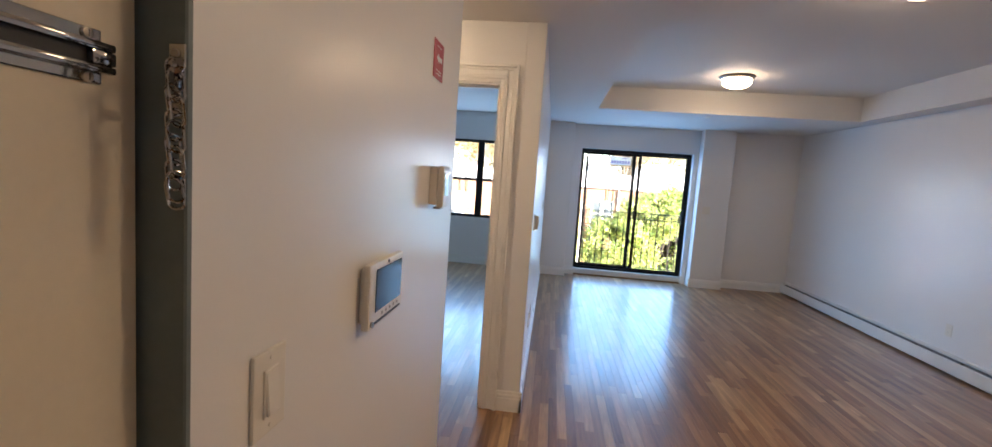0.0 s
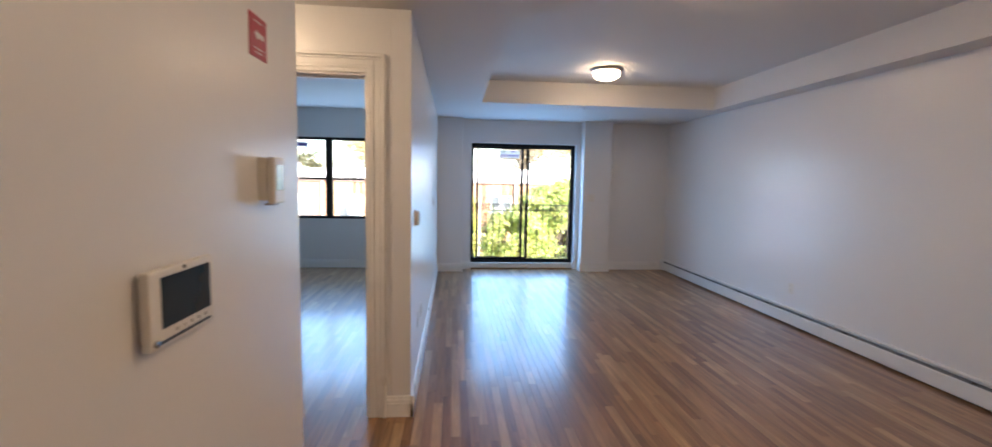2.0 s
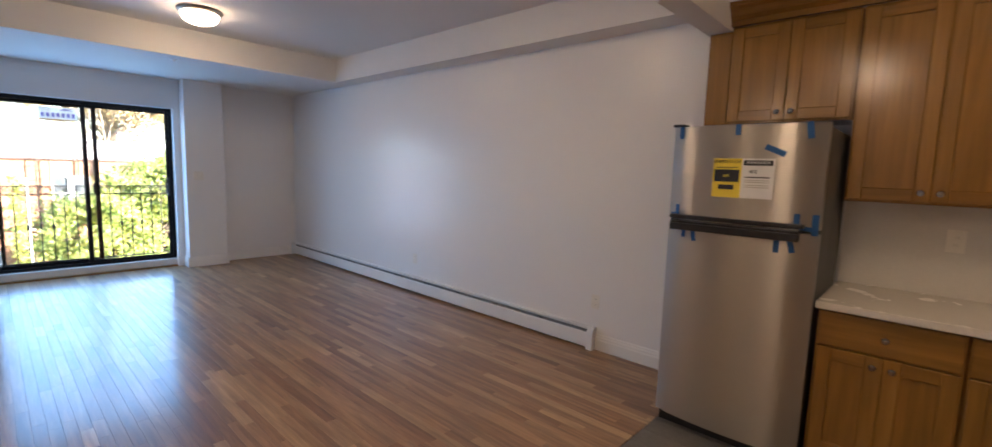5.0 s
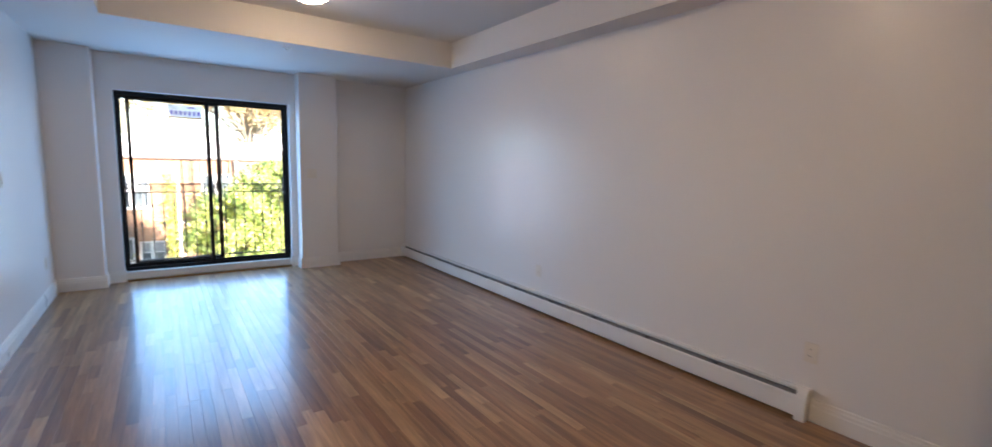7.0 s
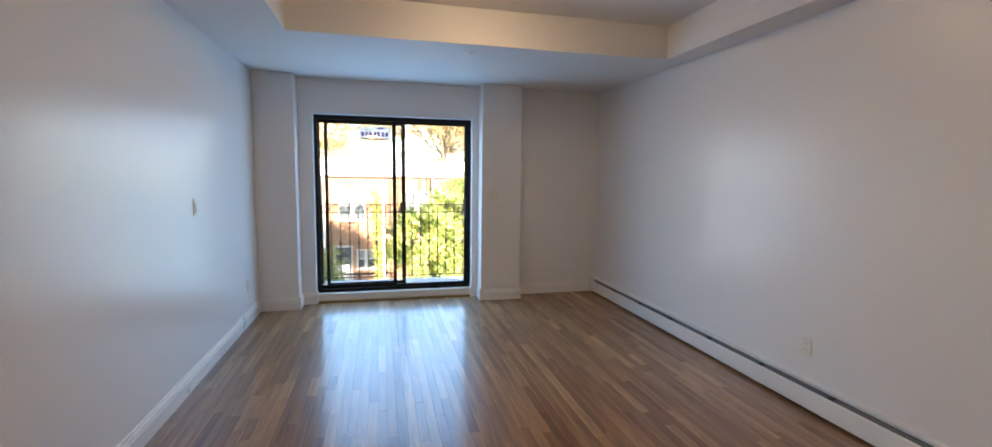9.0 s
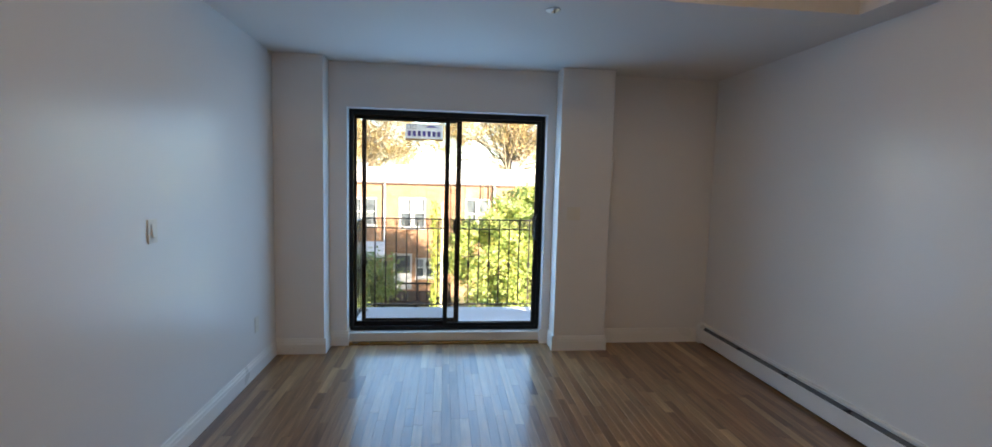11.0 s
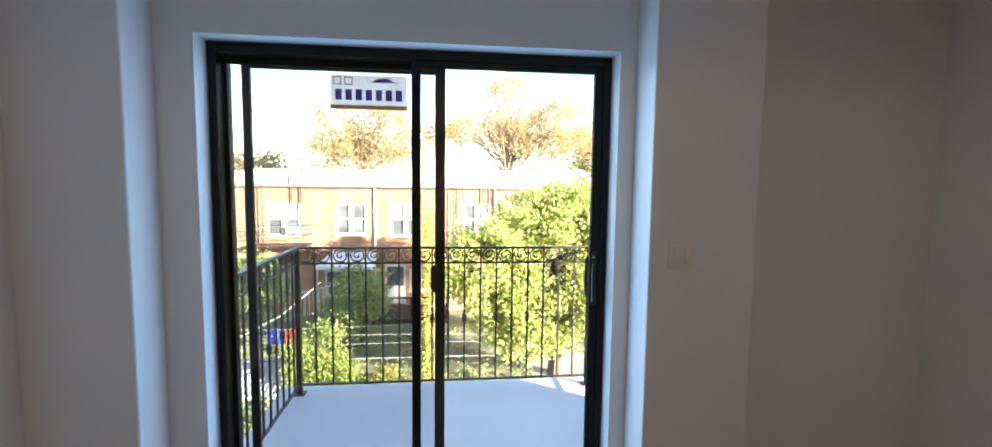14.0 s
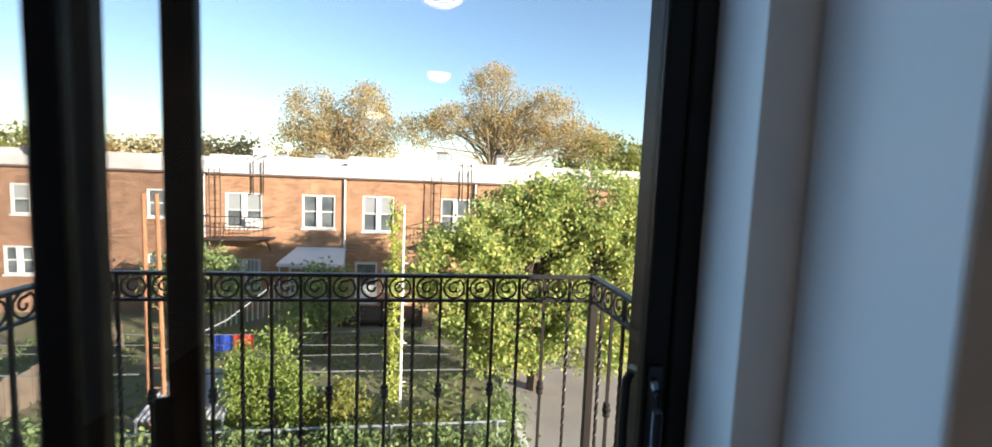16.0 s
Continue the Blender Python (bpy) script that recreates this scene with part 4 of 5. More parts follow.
TOPZ, BANDZ, LOWZ = 1.022 - BZ, 0.900 - BZ, 0.085


def rail_bar(name, p, q, w, h):
    b = bmesh.new()
    box(b, min(p[0], q[0]) - (w / 2 if p[0] == q[0] else 0), min(p[1], q[1]) - (w / 2 if p[1] == q[1] else 0), p[2] - h, max(p[0], q[0]) + (w / 2 if p[0] == q[0] else 0), max(p[1], q[1]) + (w / 2 if p[1] == q[1] else 0), p[2], 0.003)
    part(name, b, IRON, rl)


for z, w, h, name in ((TOPZ, 0.042, 0.016, "top_rail"), (BANDZ, 0.026, 0.014, "band_rail"), (LOWZ, 0.026, 0.014, "bottom_rail")):
    rail_bar(name, (RX0 + 0.022, RY1, z), (RX1 - 0.022, RY1, z), w, h)
    rail_bar(name, (RX0, RY0, z), (RX0, RY1 + 0.021, z), w, h)
    rail_bar(name, (RX1, RY0, z), (RX1, RY1 + 0.021, z), w, h)
for x, y in ((RX0, RY1), (RX1, RY1), (RX0, RY0), (RX1, RY0)):
    b = slab(x - 0.02, y - 0.02, 0.0, x + 0.02, y + 0.02, TOPZ - 0.017, 0.003)
    box(b, x - 0.045, y - 0.045, 0.0, x + 0.045, y + 0.045, 0.008, 0.002)
    part("post", b, IRON, rl)


def picket(twisted):
    b = bmesh.new()
    n, half = (56, 0.0068) if twisted else (2, 0.0066)
    rings = []
    z0, z1 = LOWZ - 0.005, BANDZ - 0.004
    for k in range(n):
        u = k / (n - 1)
        turn = max(0.0, min(1.0, (u - 0.14) / 0.72)) * math.tau * 4 if twisted else 0
        rings.append([b.verts.new((half * 1.41 * math.cos(turn + math.pi / 4 + i * math.pi / 2), half * 1.41 * math.sin(turn + math.pi / 4 + i * math.pi / 2), z0 + (z1 - z0) * u)) for i in range(4)])
    for a, c in zip(rings, rings[1:]):
        for i in range(4):
            b.faces.new((a[i], a[(i + 1) % 4], c[(i + 1) % 4], c[i]))
    if not twisted:
        lathe(b, [(0.007, 0.555), (0.017, 0.562), (0.018, 0.572), (0.012, 0.578), (0.020, 0.586), (0.021, 0.60), (0.012, 0.608), (0.018, 0.614), (0.017, 0.624), (0.007, 0.632)], 10)
    return finish(b, "picket", IRON)


P_TWIST, P_PLAIN = picket(True), picket(False)
sc_pts = []
for k in range(40):
    a = k / 39 * math.tau * 1.75
    r = 0.0495 * (1 - 0.80 * (k / 39) ** 1.15)
    if k < 22:
        r = 0.0495 if k < 20 else r
    sc_pts.append((r * math.cos(a + math.pi * 0.6), 0, r * math.sin(a + math.pi * 0.6)))
SCROLL = finish(tube(bmesh.new(), sc_pts, 0.0052, 6), "scroll", IRON, True)
STUB = finish(slab(-0.0065, -0.0065, BANDZ - 0.002, 0.0065, 0.0065, TOPZ - 0.014), "upright", IRON)


def railing_side(p, q, n):
    p, q = Vector(p), Vector(q)
    turn = math.atan2(q.y - p.y, q.x - p.x)
    for i in range(n + 1):
        c = p.lerp(q, i / n)
        if 0 < i < n:
            o = new("picket", P_TWIST if i % 2 else P_PLAIN)
            o.location, o.parent = (c.x, c.y, 0), rl
            o = new("upright", STUB)
            o.location, o.parent = (c.x, c.y, 0), rl
        if i < n:
            m = p.lerp(q, (i + 0.5) / n)
            o = new("scroll", SCROLL)
            o.matrix_local, o.parent = pose(m.x, m.y, (TOPZ + BANDZ) / 2 - 0.008, 0, 0, math.degrees(turn)), rl


railing_side((RX0, RY1, 0), (RX1, RY1, 0), 18)
railing_side((RX0, RY0, 0), (RX0, RY1, 0), 11)
railing_side((RX1, RY1, 0), (RX1, RY0, 0), 11)

# ---- own building ----
own = bmesh.new()
AX, BX = -14.0, 4.2
for a, b, c, d in ((AX, bx0, GZ, 7.0), (bx1, DX0 - 0.004, GZ, 7.0), (DX1 + 0.004, BX, GZ, 7.0)):
    box(own, a, OUT - 0.098, c, b, OUT, d)
box(own, bx0, OUT - 0.098, GZ, bx1, OUT, bz0)
box(own, bx0, OUT - 0.098, bz1, bx1, OUT, 7.0)
box(own, DX0 - 0.004, OUT - 0.098, GZ, DX1 + 0.004, OUT, DZ0 - 0.002)
box(own, DX0 - 0.004, OUT - 0.098, DZ1 + 0.002, DX1 + 0.004, OUT, 7.0)
box(own, BX - 0.12, -12, GZ, BX, OUT - 0.1, 7.0)
box(own, AX, -12, GZ, AX + 0.2, OUT - 0.1, 7.0)
box(own, AX, -12.2, GZ, BX, -12, 7.0)
structure("own_building_walls", own, BRICK_OWN, "red-brown brick outer walls of the apartment house", "facade")
structure("own_building_roof", slab(AX, -12.2, 7.0, BX, OUT, 7.2), CONCRETE, "flat roof of the apartment house", "roof")

# ---- outdoor materials ----
BRICK_A = brick_mat("row_brick_orange", (0.30, 0.138, 0.066), (0.49, 0.262, 0.136), (0.45, 0.36, 0.275))
BRICK_B = brick_mat("row_brick_brown", (0.19, 0.092, 0.05), (0.32, 0.172, 0.10), (0.36, 0.29, 0.22))
ROOFWHITE = mat("white_roof_coating", (0.72, 0.70, 0.68), 0.75, var=0.08, scale=0.8, fine=12, second=(0.45, 0.43, 0.42))
ROOFGREY = mat("grey_roof_coating", (0.52, 0.50, 0.48), 0.8, var=0.08, scale=0.7, fine=10, second=(0.36, 0.34, 0.33))
GUTTER = mat("gutter", (0.16, 0.11, 0.09), 0.6, var=0.1)
WINWHITE = mat("window_white", (0.62, 0.61, 0.58), 0.5, var=0.04)
WINGLASS = mat("far_window_glass", (0.06, 0.075, 0.085), 0.08, var=0.3, scale=1.2, fine=4, bump=0.0, second=(0.22, 0.24, 0.24))
# blinds of the upper panes, greyed to carry the sky's reflection
BLIND_SKY = mat("blind_with_sky_reflection", (0.30, 0.31, 0.31), 0.7, var=0.05)
FIREIRON = mat("fire_escape_iron", (0.05, 0.028, 0.022), 0.7, var=0.2)
RUST = mat("rusty_pole", (0.42, 0.20, 0.10), 0.8, var=0.15, scale=4)
AWNING = mat("awning_aluminium", (0.74, 0.76, 0.74), 0.5, var=0.04, scale=2)
BARK = mat("bark", (0.12, 0.09, 0.065), 0.95, var=0.2, scale=3, fine=25, bump=0.5)
PALEBARK = mat("pale_bark", (0.34, 0.27, 0.19), 0.9, var=0.2, scale=2, fine=14, bump=0.3)
WIRE = mat("cable_sheath", (0.20, 0.21, 0.20), 0.6, var=0.05)
GALV = mat("galvanised_pipe", (0.38, 0.42, 0.43), 0.45, metal=0.4, var=0.08)
CORRU = mat("corrugated_plastic", (0.62, 0.63, 0.66), 0.5, var=0.06, scale=3)
ASPHALT = mat("driveway_concrete", (0.34, 0.31, 0.28), 0.9, var=0.1, scale=0.9, fine=30, bump=0.2)
SOIL = mat("yard_ground", (0.17, 0.18, 0.08), 0.95, var=0.2, scale=0.6, fine=14, bump=0.4, second=(0.24, 0.20, 0.13))
BLUECLOTH = mat("blue_cloth", (0.03, 0.08, 0.45), 0.8, var=0.08)
REDCLOTH = mat("red_cloth", (0.55, 0.05, 0.04), 0.8, var=0.08)
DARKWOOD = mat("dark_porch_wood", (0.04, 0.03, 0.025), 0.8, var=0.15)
OLDWOOD = mat("weathered_fence_wood", (0.20, 0.155, 0.115), 0.9, var=0.15, scale=3)
WHITEPIPE = mat("white_pole", (0.62, 0.62, 0.58), 0.6, var=0.08)


def leaf_mat(name, tones):
    m = bpy.data.materials.new(name)
    m.use_nodes = True
    n, l = m.node_tree.nodes, m.node_tree.links
    b = n["Principled BSDF"]
    b.inputs["Roughness"].default_value = 0.55
    g = n.new("ShaderNodeNewGeometry")
    cr = n.new("ShaderNodeValToRGB")
    e = cr.color_ramp.elements
    e[0].color, e[1].color = (*tones[0], 1), (*tones[-1], 1)
    for i, t in enumerate(tones[1:-1]):
        e.new((i + 1) / (len(tones) - 1)).color = (*t, 1)
    l.new(g.outputs["Random Per Island"], cr.inputs[0])
    l.new(cr.outputs[0], b.inputs["Base Color"])
    t = n.new("ShaderNodeBsdfTranslucent")
    l.new(cr.outputs[0], t.inputs[0])
    mx = n.new("ShaderNodeMixShader")
    mx.inputs[0].default_value = 0.5
    l.new(b.outputs[0], mx.inputs[1])
    l.new(t.outputs[0], mx.inputs[2])
    l.new(mx.outputs[0], n["Material Output"].inputs[0])
    return m


LEAF_GREEN = leaf_mat("leaves_green", [(0.24, 0.33, 0.11), (0.36, 0.46, 0.14), (0.50, 0.56, 0.18), (0.28, 0.38, 0.12), (0.70, 0.62, 0.20), (0.43, 0.50, 0.15)])
LEAF_CEDAR = leaf_mat("leaves_cedar", [(0.22, 0.31, 0.08), (0.32, 0.40, 0.10), (0.16, 0.24, 0.06), (0.40, 0.43, 0.11)])
LEAF_AUTUMN = leaf_mat("leaves_autumn", [(0.52, 0.38, 0.18), (0.62, 0.43, 0.20), (0.44, 0.36, 0.17), (0.34, 0.34, 0.15), (0.66, 0.47, 0.23)])
LEAF_VINE = leaf_mat("leaves_vine", [(0.45, 0.50, 0.10), (0.62, 0.62, 0.15), (0.36, 0.45, 0.10), (0.54, 0.57, 0.13)])
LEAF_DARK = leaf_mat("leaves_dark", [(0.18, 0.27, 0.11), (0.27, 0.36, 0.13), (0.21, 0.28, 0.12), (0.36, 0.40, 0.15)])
LEAF_WEED = leaf_mat("leaves_weed", [(0.26, 0.29, 0.06), (0.34, 0.33, 0.08), (0.16, 0.20, 0.05), (0.42, 0.38, 0.11)])

structure("ground", slab(-600, OUT + 0.02, GZ - 0.3, 600, 1500, GZ), SOIL, "yard ground of grass and bare soil", "ground")
structure("pavement_driveway", slab(4.35, OUT + 0.05, GZ - 0.1, 9.5, 27.0, GZ + 0.03), ASPHALT, "worn pale concrete driveway between the yards", "driveway")
structure("wall_kerb", slab(4.15, OUT + 0.05, GZ - 0.1, 4.35, 19.6, GZ + 0.35, 0.02), ROOFWHITE, "low white painted kerb wall beside the driveway", "kerb")


# ---- row houses ----
def wall_with_openings(b, x0, x1, z0, z1, y0, y1, holes):
    xs = sorted({x0, x1, *[v for h in holes for v in (h[0], h[1])]})
    for a, c in zip(xs, xs[1:]):
        z = z0
        for h in sorted((h for h in holes if h[0] <= a and h[1] >= c), key=lambda h: h[2]):
            if h[2] > z:
                box(b, a, y0, z, c, y1, h[2])
            z = h[3]
        if z < z1:
            box(b, a, y0, z, c, y1, z1)


HY = 30.0
LIFT = 0.28


def along(x):
    """Place of a house part along the row."""
    return 0.9855 * x + 0.27


def row_house(x0, x1, brick, holes, door=None, roof=1.86, bars=()):
    """A house of the row; LIFT and the spread set the whole row against the yard."""
    x0, x1, roof = along(x0), along(x1), roof + LIFT
    holes = [(along(a), along(b), c + LIFT, d + LIFT) for a, b, c, d in holes]
    door = door and (along(door[0]), along(door[1]), door[2] + LIFT, door[3] + LIFT)
    eave = 1.0 + LIFT
    t = thing("row_house", "two-storey brick row house with white roof edge and white windows", "row house", ((x0 + x1) / 2, HY, GZ), group="row houses")
    ox, oz = (x0 + x1) / 2, GZ
    loc = [(h[0] - ox, h[1] - ox, h[2] - oz, h[3] - oz) for h in holes]
    dl = [] if not door else [(door[0] - ox, door[1] - ox, door[2] - oz, door[3] - oz)]
    a, c = x0 - ox + 0.005, x1 - ox - 0.005
    b = bmesh.new()
    wall_with_openings(b, a, c, 0, eave - oz, 0, 0.3, loc + dl)
    w = part("wall", b, brick, t)
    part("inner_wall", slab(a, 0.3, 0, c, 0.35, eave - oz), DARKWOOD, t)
    rb = slab(a, 0.35, eave - 0.1 - oz, c, 12, roof - oz)
    prism(rb, [(a, 0.02), (c, 0.02), (c, 0.34), (a, 0.34)], eave + 0.06 - oz, roof - 0.28 - oz)
    part("roof", rb, ROOFWHITE if brick is BRICK_A else ROOFGREY, t, "coated flat roof and parapet")
    part("gutter", slab(a, -0.14, eave - 0.04 - oz, c, 0.02, eave + 0.06 - oz, 0.02), GUTTER, t)
    for i, (hx0, hx1, hz0, hz1) in enumerate(loc):
        f = bmesh.new()
        box(f, hx0, 0.02, hz0, hx0 + 0.08, 0.14, hz1)
        box(f, hx1 - 0.08, 0.02, hz0, hx1, 0.14, hz1)
        box(f, hx0 + 0.08, 0.02, hz1 - 0.08, hx1 - 0.08, 0.14, hz1)
        box(f, hx0 + 0.08, 0.02, hz0, hx1 - 0.08, 0.14, hz0 + 0.07)
        pair = hx1 - hx0 > 1.0
        xm = (hx0 + hx1) / 2
        if pair:
            box(f, xm - 0.11, 0.02, hz0 + 0.07, xm + 0.11, 0.14, hz1 - 0.08)
        bays = ((hx0 + 0.08, xm - 0.11), (xm + 0.11, hx1 - 0.08)) if pair else ((hx0 + 0.08, hx1 - 0.08),)
        zm = (hz0 + hz1) / 2
        for p, q in bays:
            box(f, p, 0.05, zm - 0.03, q, 0.14, zm + 0.03)
        win = part("window", f, WINWHITE, t, "white double-hung window")
        part("sill", slab(hx0 - 0.05, -0.06, hz0 - 0.08, hx1 + 0.05, 0.03, hz0, 0.01), WINWHITE, win)
        for p, q in bays:
            part("pane", slab(p, 0.10, hz0 + 0.07, q, 0.12, zm - 0.03), WINGLASS, win)
            part("pane", slab(p, 0.08, zm + 0.03, q, 0.10, hz1 - 0.08), WINGLASS if (i % 2) else BLIND_SKY, win)
        if i in bars:
            for k in range(9):
                x = hx0 + 0.1 + (hx1 - hx0 - 0.2) * k / 8
                part("window_bar", slab(x - 0.012, -0.03, hz0, x + 0.012, -0.006, hz1), WINWHITE, win)
    for dx0, dx1, dz0, dz1 in dl:
        f = bmesh.new()
        box(f, dx0, 0.03, dz0, dx0 + 0.1, 0.12, dz1)
        box(f, dx1 - 0.1, 0.03, dz0, dx1, 0.12, dz1)
        box(f, dx0 + 0.1, 0.03, dz1 - 0.12, dx1 - 0.1, 0.12, dz1)
        box(f, dx0 + 0.1, 0.05, dz0, dx1 - 0.1, 0.12, dz0 + 0.9)
        d = part("house_door", f, WINWHITE, t, "white back door with glass")
        part("pane", slab(dx0 + 0.1, 0.06, dz0 + 0.9, dx1 - 0.1, 0.09, dz1 - 0.12), WINGLASS, d)
    part("drainpipe", rod(bmesh.new(), (c - 0.08, -0.06, 0), (c - 0.08, -0.06, eave - oz), 0.05, 8), WINWHITE, t, "white drainpipe")
    return t


row_house(-7.90, -1.96, BRICK_A, [(-7.16, -5.60, -1.33, 0.23), (-3.92, -2.46, -1.28, 0.23), (-7.16, -5.69, -4.0, -2.70), (-4.5, -2.5, -4.3, -3.05)], roof=1.85, bars=(2, 3))
row_house(-1.96, 4.00, BRICK_A, [(-1.27, 0.17, -1.37, 0.27), (2.3, 3.7, -1.37, 0.27), (-0.35, 0.7, -4.1, -3.0)], door=(-1.58, -0.55, -4.75, -2.77), roof=2.0)
row_house(-14.0, -7.90, BRICK_B, [(-12.93, -12.17, -1.0, 0.32), (-10.32, -8.63, -0.96, 0.26), (-13.16, -11.94, -3.5, -2.27), (-10.38, -8.7, -3.75, -2.54)], roof=1.75)
row_house(-20.0, -14.0, BRICK_B, [(-15.51, -14.77, -0.98, 0.30), (-15.87, -14.72, -3.51, -2.30), (-18.6, -17.4, -0.98, 0.30), (-18.9, -17.6, -3.5, -2.3)], roof=1.75)
row_house(4.00, 10.0, BRICK_A, [(4.7, 6.2, -1.37, 0.27), (7.8, 9.2, -1.37, 0.27)], roof=1.9)
row_house(10.0, 16.0, BRICK_A, [(10.7, 12.2, -1.37, 0.27), (13.8, 15.2, -1.37, 0.27)], roof=1.9)
row_house(16.0, 24.0, BRICK_B, [(17.0, 18.5, -1.37, 0.27), (20.8, 22.2, -1.37, 0.27)], roof=1.8)
row_house(-28.0, -20.0, BRICK_B, [(-22.6, -21.4, -0.98, 0.30), (-26.6, -25.4, -0.98, 0.30)], roof=1.75)

cy = thing("chimney_stack", "square brick chimney stack with clay pot", "chimney", (-13.2, HY - 0.45, GZ))
part("shaft", slab(-0.52, 0, 0, 0.52, 0.44, 7.1, 0.01), BRICK_A, cy)
part("cap", slab(-0.58, -0.05, 7.1, 0.58, 0.5, 7.24, 0.02), CONCRETE, cy)
part("pot", lathe(bmesh.new(), [(0.16, 7.22), (0.13, 7.6), (0.12, 7.95), (0.19, 8.0), (0.19, 8.12), (0.1, 8.13)], 14, Matrix.Translation((-0.1, 0.22, 0))), RUST, cy, smooth=True)

ac = thing("window_air_conditioner", "white window air conditioner", "air conditioner", (-5.64, HY - 0.18, -0.97))
part("case", slab(-0.28, 0, 0, 0.28, 0.35, 0.36, 0.02), WINWHITE, ac)
ac2 = thing("window_air_conditioner", "white window air conditioner", "air conditioner", (-15.8, HY - 0.25, 0.05))
part("case", slab(-0.38, 0, 0, 0.38, 0.35, 0.4, 0.02), WINWHITE, ac2)


def fire_escape(x0, x1, z, ladder_x):
    t = thing("fire_escape", "dark rusty iron fire escape on the brick wall", "fire escape", (x0, HY, z), group="fire escapes")
    w = x1 - x0
    part("platform", slab(0, -0.95, -0.06, w, -0.02, 0.02), FIREIRON, t)
    for z2 in (0.5, 0.95):
        b = bmesh.new()
        tube(b, [(0.02, -0.05, z2), (0.02, -0.93, z2), (w - 0.02, -0.93, z2), (w - 0.02, -0.05, z2)], 0.022, 5)
        part("rail", b, FIREIRON, t)
    for k in range(15):
        x = 0.03 + (w - 0.06) * k / 14
        part("baluster", rod(bmesh.new(), (x, -0.93, 0), (x, -0.93, 0.95), 0.012, 4), FIREIRON, t)
    for x in (0.2, w - 0.2):
        part("bracket", tube(bmesh.new(), [(x, -0.85, -0.06), (x, -0.4, -0.25), (x, -0.05, -0.6)], 0.035, 5), FIREIRON, t)
    lx = ladder_x - x0
    for s in (-0.22, 0.22):
        part("ladder_rail", rod(bmesh.new(), (lx + s, -0.25, -2.6), (lx + s, -0.25, 3.0), 0.022, 5), FIREIRON, t)
    for k in range(17):
        part("rung", rod(bmesh.new(), (lx - 0.22, -0.25, -2.4 + 0.33 * k), (lx + 0.22, -0.25, -2.4 + 0.33 * k), 0.012, 4), FIREIRON, t)
    for s in (0.0, 0.42):
        part("gooseneck", tube(bmesh.new(), [(w - 0.9 + s, -0.1, 1.9)] + [(w - 0.9 + s, 0.25 - 0.35 * math.cos(a), 3.3 + 0.3 * math.sin(a)) for a in (0, 0.8, 1.6, 2.4, 3.14)] + [(w - 0.9 + s, 0.6, 2.6)], 0.03, 5), FIREIRON, t)
    return t


fire_escape(-7.4, -4.70, -1.44, -7.1)
fire_escape(2.0, 4.4, -1.46, 2.3)
aw = thing("awning", "white aluminium awning over the back door", "awning", (-3.79, HY, -1.85))
b = bmesh.new()
ab = [b.verts.new(v) for v in ((0.0, -0.01, 0), (2.1, -0.01, 0), (2.2, -1.3, -0.52), (-0.5, -1.3, -0.52), (0.0, -0.01, -0.06), (2.1, -0.01, -0.06), (2.2, -1.3, -0.66), (-0.5, -1.3, -0.66))]
for f in ((0, 1, 2, 3), (7, 6, 5, 4), (0, 4, 5, 1), (1, 5, 6, 2), (2, 6, 7, 3), (3, 7, 4, 0)):
    b.faces.new([ab[i] for i in f])
part("canopy", b, AWNING, aw)
for x in (-0.4, 2.1):
    part("post", rod(bmesh.new(), (x, -1.25, -0.65), (x, -1.25, GZ + 1.85), 0.025, 6), WINWHITE, aw)

po = thing("back_porch", "dark raised wooden back porch", "porch", (-0.35, HY - 0.05, GZ))
part("deck", slab(-1.3, -2.2, 0.25 - 0.08, 2.2, -0.02, 0.32), DARKWOOD, po)
for x in (-1.2, 0.5, 2.1):
    part("post", slab(x - 0.06, -2.15, 0.0, x + 0.06, -2.03, 1.2), DARKWOOD, po)
part("handrail", slab(-1.3, -2.16, 1.15, 2.2, -2.06, 1.22), DARKWOOD, po)
wp = thing("white_stair_railing", "white picket railing of a sloping back stair", "railing", (-4.6, HY - 2.6, GZ))
for k in range(16):
    x = -1.6 + 0.2 * k
    z = 0.35 + 0.055 * k
    part("picket", slab(x - 0.025, -0.02, z - 0.3, x + 0.025, 0.02, z + 0.75), WINWHITE, wp)
part("rail", tube(bmesh.new(), [(-1.7, -0.03, 1.08), (1.5, -0.03, 1.95)], 0.04, 6), WINWHITE, wp)

